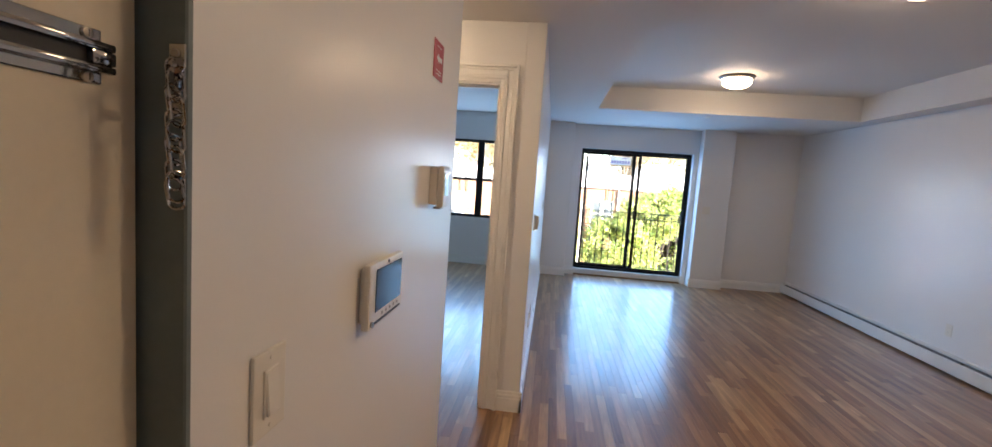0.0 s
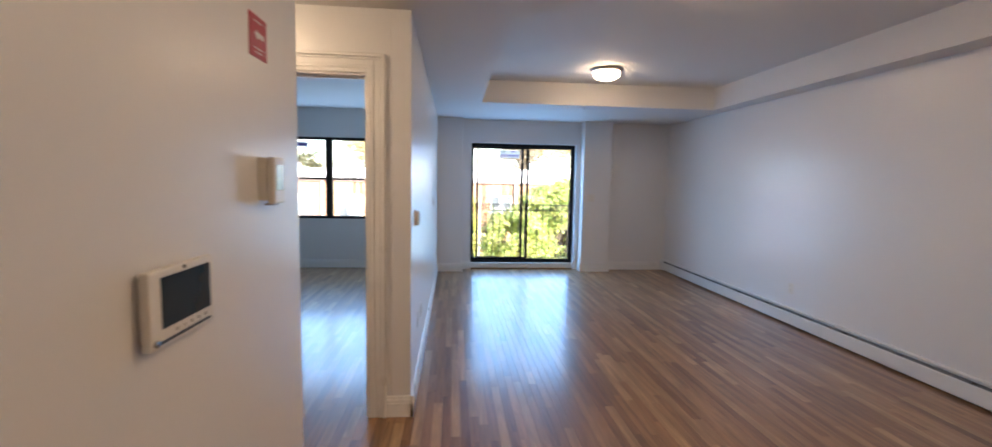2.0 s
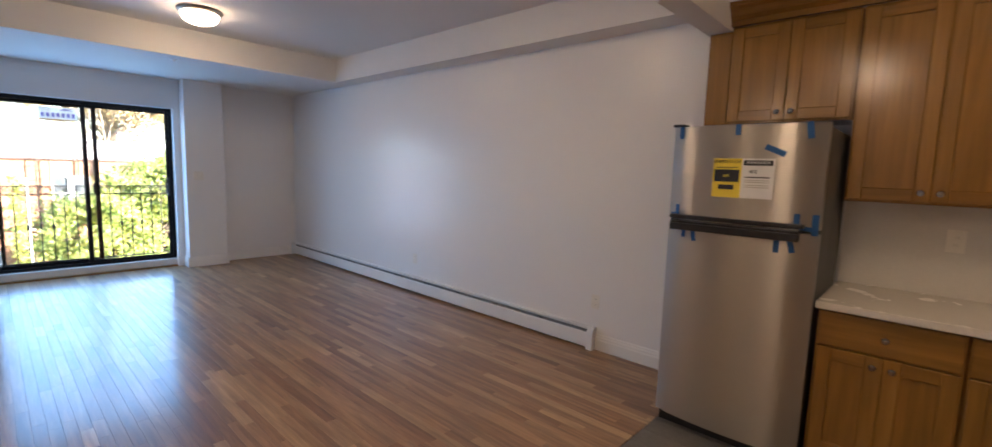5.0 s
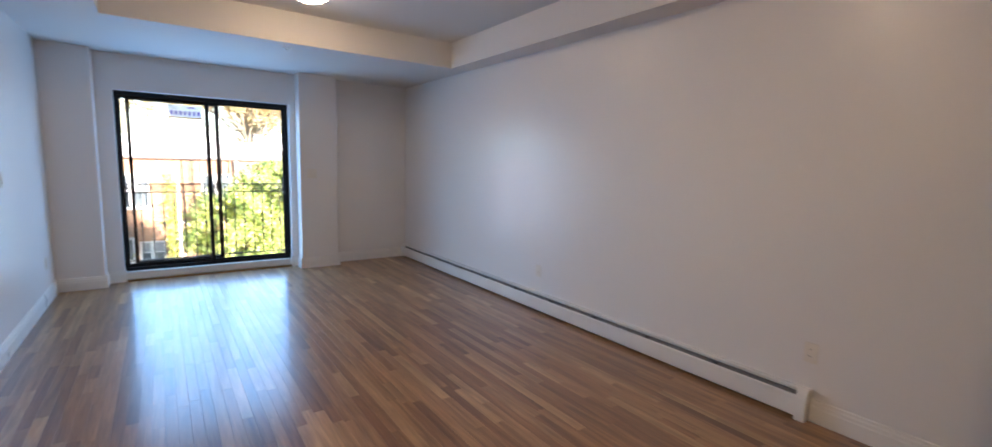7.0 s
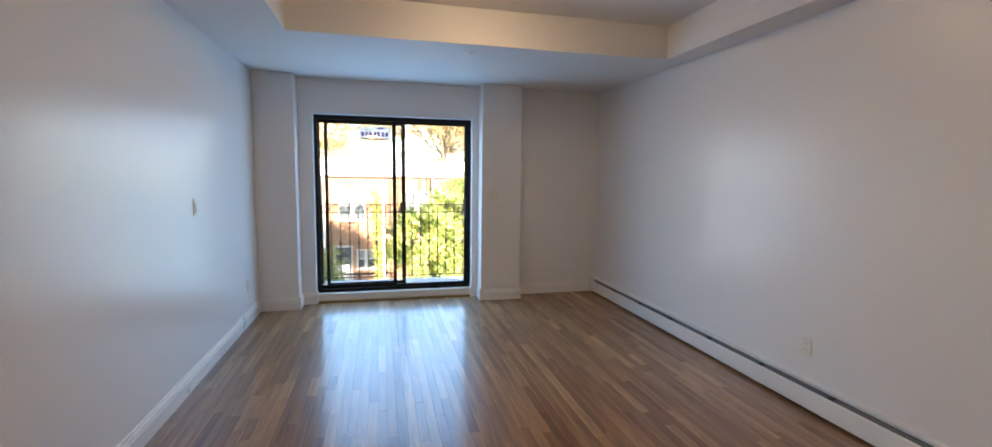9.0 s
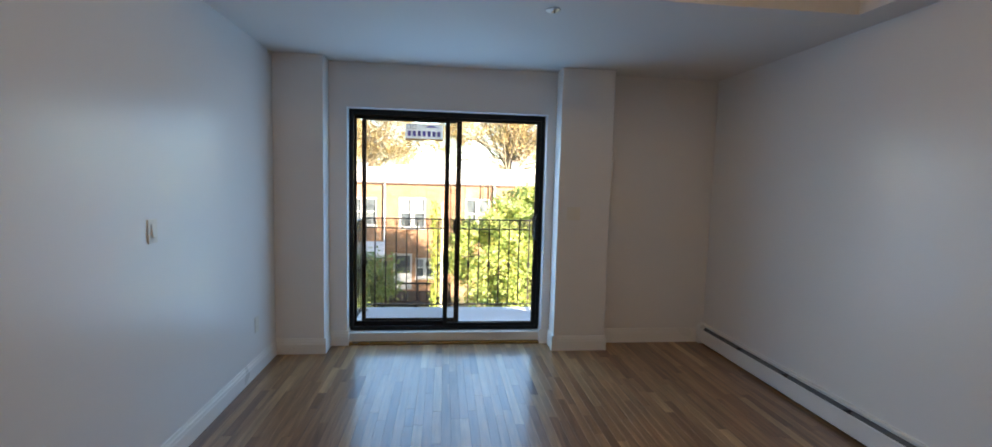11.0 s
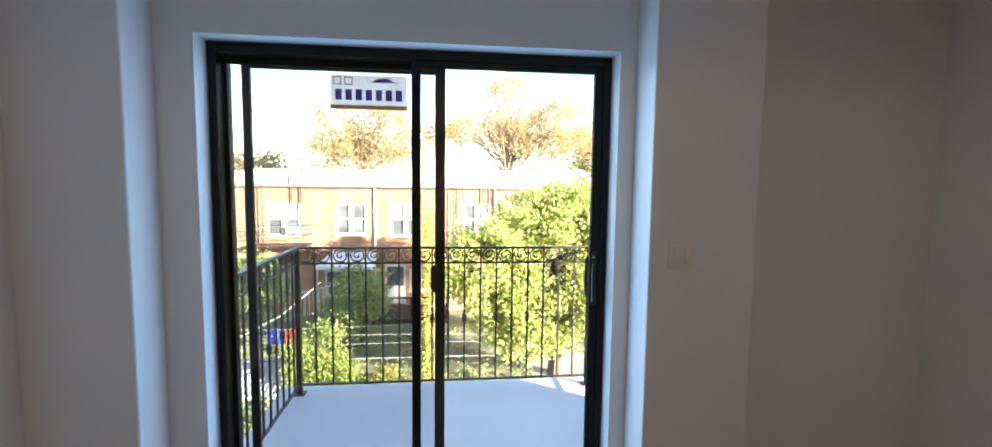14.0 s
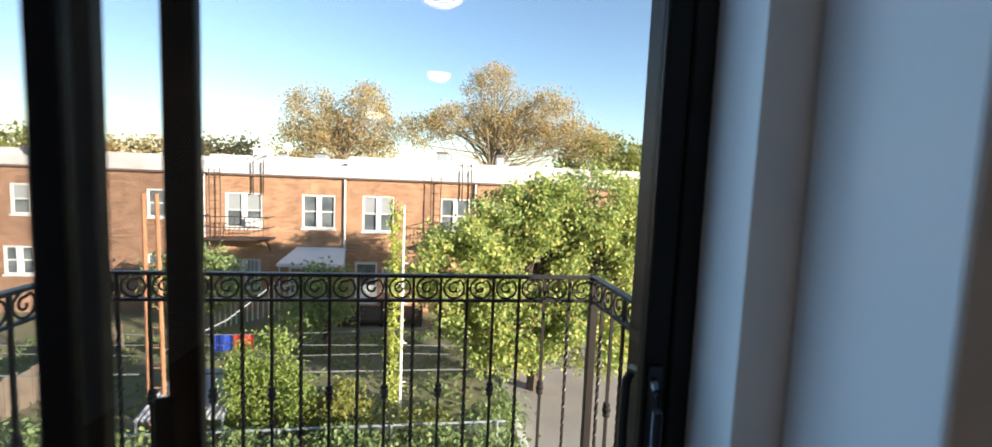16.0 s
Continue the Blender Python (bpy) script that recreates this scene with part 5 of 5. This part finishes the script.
# roof clutter
for x, y, z, r in ((-4.6, 31.5, 1.85 + LIFT, 0.22), (0.9, 32, 2.0 + LIFT, 0.25)):
    ds = thing("satellite_dish", "small pale satellite dish on the roof", "satellite dish", (x, y, z))
    part("mast", rod(bmesh.new(), (0, 0, 0), (0, 0, 0.35), 0.025, 6), GALV, ds)
    part("dish", lathe(bmesh.new(), [(0.02, 0.0), (r * 0.6, 0.04), (r, 0.12), (r, 0.13), (r * 0.6, 0.055), (0.02, 0.02)], 16, pose(0, -0.02, 0.45, 70, 0, 25)), ROOFWHITE, ds, smooth=True)
for x, y, z, w, h in ((-3.7, 33, 1.85, 0.5, 0.35), (2.4, 33, 2.0, 0.5, 0.55), (3.3, 34, 2.0, 0.7, 0.35), (5.4, 32.5, 1.9, 0.4, 0.6), (-10.2, 32, 1.75, 0.5, 0.4), (-5.9, 34, 1.85, 0.35, 0.3), (-6.9, 34, 1.85, 0.7, 0.5)):
    vt = thing("roof_vent", "small weathered vent box on the roof", "roof vent", (along(x), y, z + LIFT))
    part("box", slab(-w / 2, -w / 2, 0, w / 2, w / 2, h * 0.8, 0.02), GALV if w < 0.6 else ROOFWHITE, vt)
    part("hood", slab(-w / 2 - 0.04, -w / 2 - 0.04, h * 0.8, w / 2 + 0.04, w / 2 + 0.04, h, 0.02), GUTTER if w < 0.6 else ROOFWHITE, vt)

# ---- plants ----
def leaves(name, centres, per, spread, size, material, parent, seed, squash=0.8):
    """A crown of small folded leaves scattered round the clump centres."""
    g = np.random.default_rng(seed)
    c = np.repeat(np.array(centres), per, axis=0)
    sp = np.repeat(np.array(spread if isinstance(spread, list) else [spread] * len(centres)), per)
    p = c + g.normal(size=c.shape) * sp[:, None] * np.array((0.55, 0.55, 0.55 * squash))
    n = len(p)
    d = g.normal(size=(n, 3))
    d[:, 2] -= 0.3
    d /= np.linalg.norm(d, axis=1)[:, None]
    s = np.cross(d, g.normal(size=(n, 3)))
    s /= np.linalg.norm(s, axis=1)[:, None]
    u = np.cross(d, s)
    ln = (size * g.uniform(0.6, 1.35, n))[:, None]
    v = np.stack([p, p + d * ln * 0.5 + s * ln * 0.32 + u * ln * 0.08, p + d * ln, p + d * ln * 0.5 - s * ln * 0.32 + u * ln * 0.08], axis=1).reshape(-1, 3)
    f = np.arange(n * 4).reshape(-1, 4)
    me = bpy.data.meshes.new(name)
    me.from_pydata(v.tolist(), [], f.tolist())
    me.materials.append(material)
    ob = new(name, me)
    ob.parent = parent
    return ob


def crown_points(g, n, centre, radii, inner=0.35):
    out = []
    while len(out) < n:
        q = g.uniform(-1, 1, 3)
        r = np.linalg.norm(q)
        if inner < r < 1 and g.random() < 0.35 + 0.65 * r:
            out.append(tuple(np.array(centre) + q * np.array(radii)))
    return out


def tree(label, base, height, lobes, n_clumps, per, spread, size, leaf, bark, seed, trunk_r=0.2, limb_r=0.05):
    g = np.random.default_rng(seed)
    t = thing("tree", label, "tree", base)
    b = bmesh.new()
    fork = Vector((0.1, 0, height * 0.3))
    tube(b, [(0, 0, -0.05), (0.03, 0.02, height * 0.15), fork, (0.2, 0.1, height * 0.55), (0.15, 0, height * 0.8)], [trunk_r * 1.3, trunk_r, trunk_r * 0.85, trunk_r * 0.5, trunk_r * 0.2], 8)
    pts = []
    for c, r, share in lobes:
        pts += crown_points(g, max(3, int(n_clumps * share)), c, r)
    for k in range(0, len(pts), 3):
        e = Vector(pts[k])
        s = fork.lerp(Vector((0.18, 0.05, height * 0.7)), g.random())
        mid = s.lerp(e, 0.5) + Vector(g.normal(size=3)) * 0.05 * height + Vector((0, 0, 0.03 * height))
        tube(b, [s, s.lerp(mid, 0.6), mid, mid.lerp(e, 0.6), e], [limb_r, limb_r * 0.8, limb_r * 0.6, limb_r * 0.4, limb_r * 0.15], 5)
    part("trunk", b, bark, t, smooth=True)
    leaves("crown", pts, per, spread, size, leaf, t, seed + 1)
    return t


tree("large broad green tree with yellowing leaves", (5.3, 21.6, GZ), 6.4, [((-2.2, -0.5, 3.6), (1.5, 1.4, 1.7), 0.16), ((-0.4, 0, 4.5), (1.9, 1.6, 2.0), 0.22), ((1.8, 0.2, 4.9), (2.0, 1.7, 2.0), 0.2), ((4.0, 0.3, 4.4), (2.2, 1.6, 2.3), 0.18), ((-1.0, -1.0, 2.1), (1.4, 1.0, 1.0), 0.1), ((1.2, -1.1, 2.4), (1.8, 1.2, 1.2), 0.14)], 640, 140, 0.36, 0.125, LEAF_GREEN, BARK, 5, 0.2, 0.06)
tree("tall autumn-brown plane tree behind the houses", (-7.4, 60, GZ), 15.5, [((-2.4, 0, 11.8), (3.2, 3, 3.6), 0.36), ((2.9, 0, 12.2), (2.9, 3, 3.7), 0.34), ((-4.4, 0, 9.2), (2.2, 2, 2.2), 0.12), ((4.6, 0, 9.6), (1.8, 2, 2.4), 0.1), ((0.2, 0, 9.2), (3.0, 2.4, 2.0), 0.08)], 330, 62, 0.95, 0.22, LEAF_AUTUMN, PALEBARK, 21, 0.36, 0.09)
tree("tall autumn-brown plane tree behind the houses", (8.6, 60, GZ), 18.5, [((0.3, 0, 14.6), (3.4, 3, 4.4), 0.3), ((-4.4, 0, 12.6), (2.6, 2.4, 2.2), 0.12), ((-7.4, 0, 11.4), (2.2, 2.2, 1.8), 0.09), ((6.4, 0, 13.0), (3.3, 3, 3.6), 0.25), ((3.2, 0, 11.2), (3.4, 2.6, 2.4), 0.1), ((10.6, 0, 10.8), (3.2, 2.6, 2.6), 0.14)], 460, 62, 0.95, 0.22, LEAF_AUTUMN, PALEBARK, 33, 0.40, 0.09)
tree("rounded green-brown tree behind the houses", (22.0, 62, GZ), 13, [((0, 0, 9.0), (5.5, 3.5, 3.2), 0.6), ((5, 0, 8.4), (4, 3, 2.2), 0.4)], 90, 80, 1.2, 0.42, LEAF_WEED, BARK, 45, 0.4, 0.12)
tree("pair of small brownish trees behind the houses", (-33, 70, GZ), 11, [((0, 0, 7.6), (6, 3, 2.2), 0.5), ((10, 0, 7.9), (6, 3, 2.3), 0.5)], 90, 70, 1.3, 0.45, LEAF_AUTUMN, BARK, 57, 0.4, 0.12)
tree("small dark green tree behind the houses", (-48, 75, GZ), 11, [((0, 0, 7.8), (7, 3, 2.6), 1.0)], 50, 70, 1.3, 0.45, LEAF_WEED, BARK, 69, 0.4, 0.12)
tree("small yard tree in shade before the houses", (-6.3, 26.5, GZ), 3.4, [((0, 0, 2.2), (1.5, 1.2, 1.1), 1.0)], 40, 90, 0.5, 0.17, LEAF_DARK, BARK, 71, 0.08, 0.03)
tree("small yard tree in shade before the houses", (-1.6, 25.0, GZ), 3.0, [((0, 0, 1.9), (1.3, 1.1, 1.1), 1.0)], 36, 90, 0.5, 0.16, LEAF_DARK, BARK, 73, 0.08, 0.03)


def shrub(label, base, lobes, n, per, spread, size, leaf, seed, name="shrub"):
    t = thing(name, label, "shrub", base)
    g = np.random.default_rng(seed)
    pts = []
    for c, r, share in lobes:
        pts += crown_points(g, max(3, int(n * share)), c, r, 0.1)
    b = bmesh.new()
    for k in range(0, len(pts), 5):
        e = Vector(pts[k])
        tube(b, [(0.05 * math.cos(k), 0.05 * math.sin(k), -0.02), e * 0.5 + Vector((0, 0, 0.1)), e], [0.03, 0.02, 0.006], 5)
    part("stem", b, BARK, t)
    leaves("foliage", pts, per, spread, size, leaf, t, seed + 1, 1.0)
    return t


shrub("upright yellow-green cedar shrub in the yard", (-1.8, 19.6, GZ), [((-0.42, 0, 1.0), (0.48, 0.45, 1.25), 0.4), ((0.15, 0, 1.15), (0.5, 0.45, 1.35), 0.4), ((0.62, -0.1, 0.8), (0.4, 0.4, 0.95), 0.2)], 110, 110, 0.24, 0.085, LEAF_CEDAR, 81, "cedar")
shrub("pale yellow goldenrod weeds in the yard", (0.0, 19.4, GZ), [((0, 0, 0.5), (0.9, 0.6, 0.7), 1.0)], 40, 70, 0.25, 0.1, LEAF_WEED, 83, "weeds")
shrub("pale yellow goldenrod weeds in the yard", (1.9, 18.6, GZ), [((0, 0, 0.4), (0.8, 0.5, 0.5), 1.0)], 28, 60, 0.25, 0.1, LEAF_WEED, 85, "weeds")
shrub("bright yellow-green bush beside the balcony", (-2.4, 13.5, GZ), [((0, 0, 1.1), (1.0, 0.8, 1.1), 1.0)], 50, 80, 0.35, 0.13, LEAF_WEED, 87)
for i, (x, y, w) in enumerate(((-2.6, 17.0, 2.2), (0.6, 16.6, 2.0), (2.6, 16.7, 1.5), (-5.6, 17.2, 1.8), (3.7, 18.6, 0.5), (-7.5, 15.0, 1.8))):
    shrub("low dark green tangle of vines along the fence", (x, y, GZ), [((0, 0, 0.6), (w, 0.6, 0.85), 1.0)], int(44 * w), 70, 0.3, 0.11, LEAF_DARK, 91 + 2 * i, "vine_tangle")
gr = np.random.default_rng(7)
gp = [(float(x), float(y), GZ + 0.03) for x, y in zip(gr.uniform(-12, 4.0, 900), gr.uniform(12, 27, 900))]
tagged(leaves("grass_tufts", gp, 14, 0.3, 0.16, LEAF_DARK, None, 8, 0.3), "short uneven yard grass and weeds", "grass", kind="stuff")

# fence, poles, wires, yard canopy
fn = thing("chain_link_fence", "galvanised chain-link fence across the yard", "fence", (-1.2, 17.4, GZ))
part("top_rail", rod(bmesh.new(), (-6.5, 0, 1.2), (4.9, 0.1, 1.2), 0.028, 8), GALV, fn, smooth=True)
for k in range(6):
    part("post", rod(bmesh.new(), (-6.3 + 2.2 * k, 0.02, 0), (-6.3 + 2.2 * k, 0.02, 1.24), 0.026, 8), GALV, fn, smooth=True)
fm = part("fence_mesh", slab(-6.5, 0.03, 0.05, 4.9, 0.034, 1.18), screen_mat("chain_link", 0.07, (0.25, 0.30, 0.30)), fn, "fine galvanised wire mesh")
pl = thing("pole_ladder", "white laundry pole with rungs and climbing vine", "utility pole", (1.34, 20.0, GZ))
part("pole", rod(bmesh.new(), (0, 0, 0), (0, 0, 5.62), 0.045, 8, 0.035), WHITEPIPE, pl, smooth=True)
for k in range(9):
    part("rung", rod(bmesh.new(), (-0.02, 0, 0.5 + 0.52 * k), (0.14 if k % 2 else -0.2, 0, 0.5 + 0.52 * k), 0.02, 6), WHITEPIPE, pl)
leaves("vine", [(-0.20 + 0.06 * math.sin(k * 1.7), -0.05, 0.5 + 0.108 * k) for k in range(48)], 26, 0.15, 0.10, LEAF_VINE, pl, 123, 1.2)
ol = thing("pole_ladder", "tall weathered orange-brown ladder pole in the yard", "utility pole", (-4.47, 20.0, GZ))
part("pole", rod(bmesh.new(), (-0.14, 0, 0), (-0.16, 0, 5.7), 0.05, 8), RUST, ol, smooth=True)
part("pole", rod(bmesh.new(), (0.20, 0, 0), (0.12, 0, 5.7), 0.05, 8), RUST, ol, smooth=True)
for k in range(10):
    part("rung", rod(bmesh.new(), (-0.15, 0, 0.5 + 0.5 * k), (0.17, 0, 0.5 + 0.5 * k), 0.018, 6), RUST, ol)
for name, pts, r in (("overhead_wire", [(-9, 20, -2.75), (-3, 20, -2.80), (1.25, 20, -2.84), (6.5, 20, -3.0)], 0.010), ("overhead_wire", [(-9, 20.1, -2.95), (-3, 20.1, -3.15), (1.25, 20.1, -3.10), (7, 20.1, -3.3)], 0.010), ("overhead_wire", [(-9, 20.2, -3.56), (-3, 20.2, -3.60), (1.25, 20.2, -3.60), (7.5, 20.2, -3.62)], 0.02), ("overhead_wire", [(-4.4, 20.05, -3.0), (-3.4, 21.4, -2.6), (-2.6, 23, -1.9)], 0.025)):
    wr = thing(name, "pale slack wire strung across the yards", "wire", (0, 0, 0), group="overhead wires")
    part("cable", tube(bmesh.new(), pts, r, 5), WIRE, wr)
sh_ = thing("yard_canopy", "white corrugated yard canopy on posts", "canopy", (-4.45, 19.0, GZ))
b = bmesh.new()
n = 60
ra_ = []
for y, z in ((0.0, 0.66), (2.0, 1.05)):
    ra_.append([b.verts.new((1.9 * k / n, y, z + 0.02 * math.sin(k * 1.57))) for k in range(n + 1)])
for k in range(n):
    b.faces.new((ra_[0][k], ra_[0][k + 1], ra_[1][k + 1], ra_[1][k]))
bmesh.ops.solidify(b, geom=b.faces[:], thickness=0.012)
part("roof_sheet", b, CORRU, sh_)
for x, y, z in ((0.05, 0.05, 0.66), (1.85, 0.05, 0.66), (0.05, 1.95, 1.03), (1.85, 1.95, 1.03)):
    part("post", rod(bmesh.new(), (x, y, 0), (x, y, z), 0.03, 6), WHITEPIPE, sh_)
for x, m, label in ((-4.0, BLUECLOTH, "blue cloth hanging on a line"), (-3.4, REDCLOTH, "red cloth hanging on a line")):
    lt = thing("hanging_cloth", label, "laundry", (x, 22.6, -3.9))
    b = bmesh.new()
    rr = [[b.verts.new((-0.28 + 0.08 * k, 0.04 * math.sin(k * 1.3), z)) for k in range(8)] for z in (0.0, 0.25, 0.5)]
    for p, q in zip(rr, rr[1:]):
        for k in range(7):
            b.faces.new((p[k], p[k + 1], q[k + 1], q[k]))
    bmesh.ops.solidify(b, geom=b.faces[:], thickness=0.01)
    part("cloth", b, m, lt)
lw = thing("overhead_wire", "thin clothes line across the yard", "wire", (0, 0, 0), group="overhead wires")
part("cable", tube(bmesh.new(), [(-9, 22.6, -3.35), (-3.8, 22.6, -3.41), (2, 22.6, -3.30)], 0.012, 5), WIRE, lw)
yw = thing("yard_wall", "low weathered wooden fence between back yards", "fence", (-8.2, 20, GZ))
for k in range(22):
    part("board", slab(-0.02, -4 + 0.42 * k, 0, 0.02, -3.6 + 0.42 * k, 0.95 + 0.05 * (k % 3)), OLDWOOD, yw)


# ---- floor boards, nearest stretch as single boards ----
rng = random.Random(11)
BW = 0.0572
floor = structure("floor", slab(-3.6, -1.25, -0.0118, RW, -1.2, -0.004), SUBFLOOR, "oiled oak strip floor with mixed honey and brown boards", "floor")
board_mesh = {}


def board(length):
    if length not in board_mesh:
        b = slab(0.0002, 0.0003, -0.0115, BW - 0.0002, length - 0.0003, 0.0)
        top = [e for e in b.edges if all(v.co.z > -0.001 for v in e.verts)]
        bmesh.ops.bevel(b, geom=top, offset=0.0004, segments=1, affect="EDGES")
        board_mesh[length] = finish(b, "plank", FLOOR)
    return board_mesh[length]


verts, faces, singles = [], [], 0


def joined_board(x, y, length):
    k = len(verts)
    a, e = 0.0002, 0.0004
    for z, d in ((-0.0115, 0), (-0.0004, 0), (0.0, e)):
        for px, py in ((x + a + d, y + 0.0003 + d), (x + BW - a - d, y + 0.0003 + d), (x + BW - a - d, y + length - 0.0003 - d), (x + a + d, y + length - 0.0003 - d)):
            verts.append((px, py, z))
    for r in (0, 4):
        for i in range(4):
            j = (i + 1) % 4
            faces.append((k + r + i, k + r + j, k + r + 4 + j, k + r + 4 + i))
    faces.append((k + 8, k + 9, k + 10, k + 11))


LENGTHS = [0.30, 0.45, 0.60, 0.75, 0.90, 1.20]


def row_of_boards(x, ya, yb, near):
    global singles
    y = ya - rng.random() * 0.5
    while y < yb:
        n = rng.choice(LENGTHS)
        if rng.random() < 0.25:
            n = rng.choice((0.23, 0.38, 1.5))
        a, b = max(y, ya), min(y + n, yb)
        if b - a > 0.02:
            whole = a == y and b == y + n
            if whole and near and 4.4 < a < 7.4 and singles < 300:
                o = new("plank", board(n))
                o.location, o.parent = (x, y, 0), floor
                singles += 1
            else:
                joined_board(x, a, b - a)
        y += n


for i in range(74):
    x = -0.258 + i * BW
    if x + BW > RW + 0.03:
        break
    if x < -0.03:
        row_of_boards(x, -1.2, 3.52, False)
        row_of_boards(x, 3.52, BEDY, False)
    else:
        hi = FY + 0.03
        lo = -1.2 if x < 2.70 else 2.06
        row_of_boards(x, lo, hi, 0.75 < x < 2.6)
for i in range(1, 60):
    x = -0.258 - i * BW
    if x < -3.62:
        break
    row_of_boards(x, H1, BEDY, False)
me = bpy.data.meshes.new("planks_joined")
me.from_pydata(verts, [], faces)
me.materials.append(FLOOR_REST)
rest = tagged(new("planks_joined", me), "remaining oak strips of the floor", kind="stuff")
rest.parent = floor

# kitchen tiles
kt = structure("floor_kitchen", slab(2.756, -1.2, -0.0118, RW, 2.055, -0.004), SUBFLOOR, "grey wood-look porcelain tiles in the kitchen", "floor")
tm = finish(slab(0.0015, 0.0015, -0.0035, 0.1485, 0.5985, 0.0015, 0.001), "tile", TILE_GREY)
th_ = finish(slab(0.0015, 0.0015, -0.0035, 0.1485, 0.2985, 0.0015, 0.001), "tile", TILE_GREY)
for i in range(8):
    y = 2.055
    first = True
    while y > -1.15:
        n = 0.3 if first and i % 2 else 0.6
        first = False
        y -= n
        o = new("tile", th_ if n == 0.3 else tm)
        o.location, o.parent = (2.758 + i * 0.15, y, 0), kt
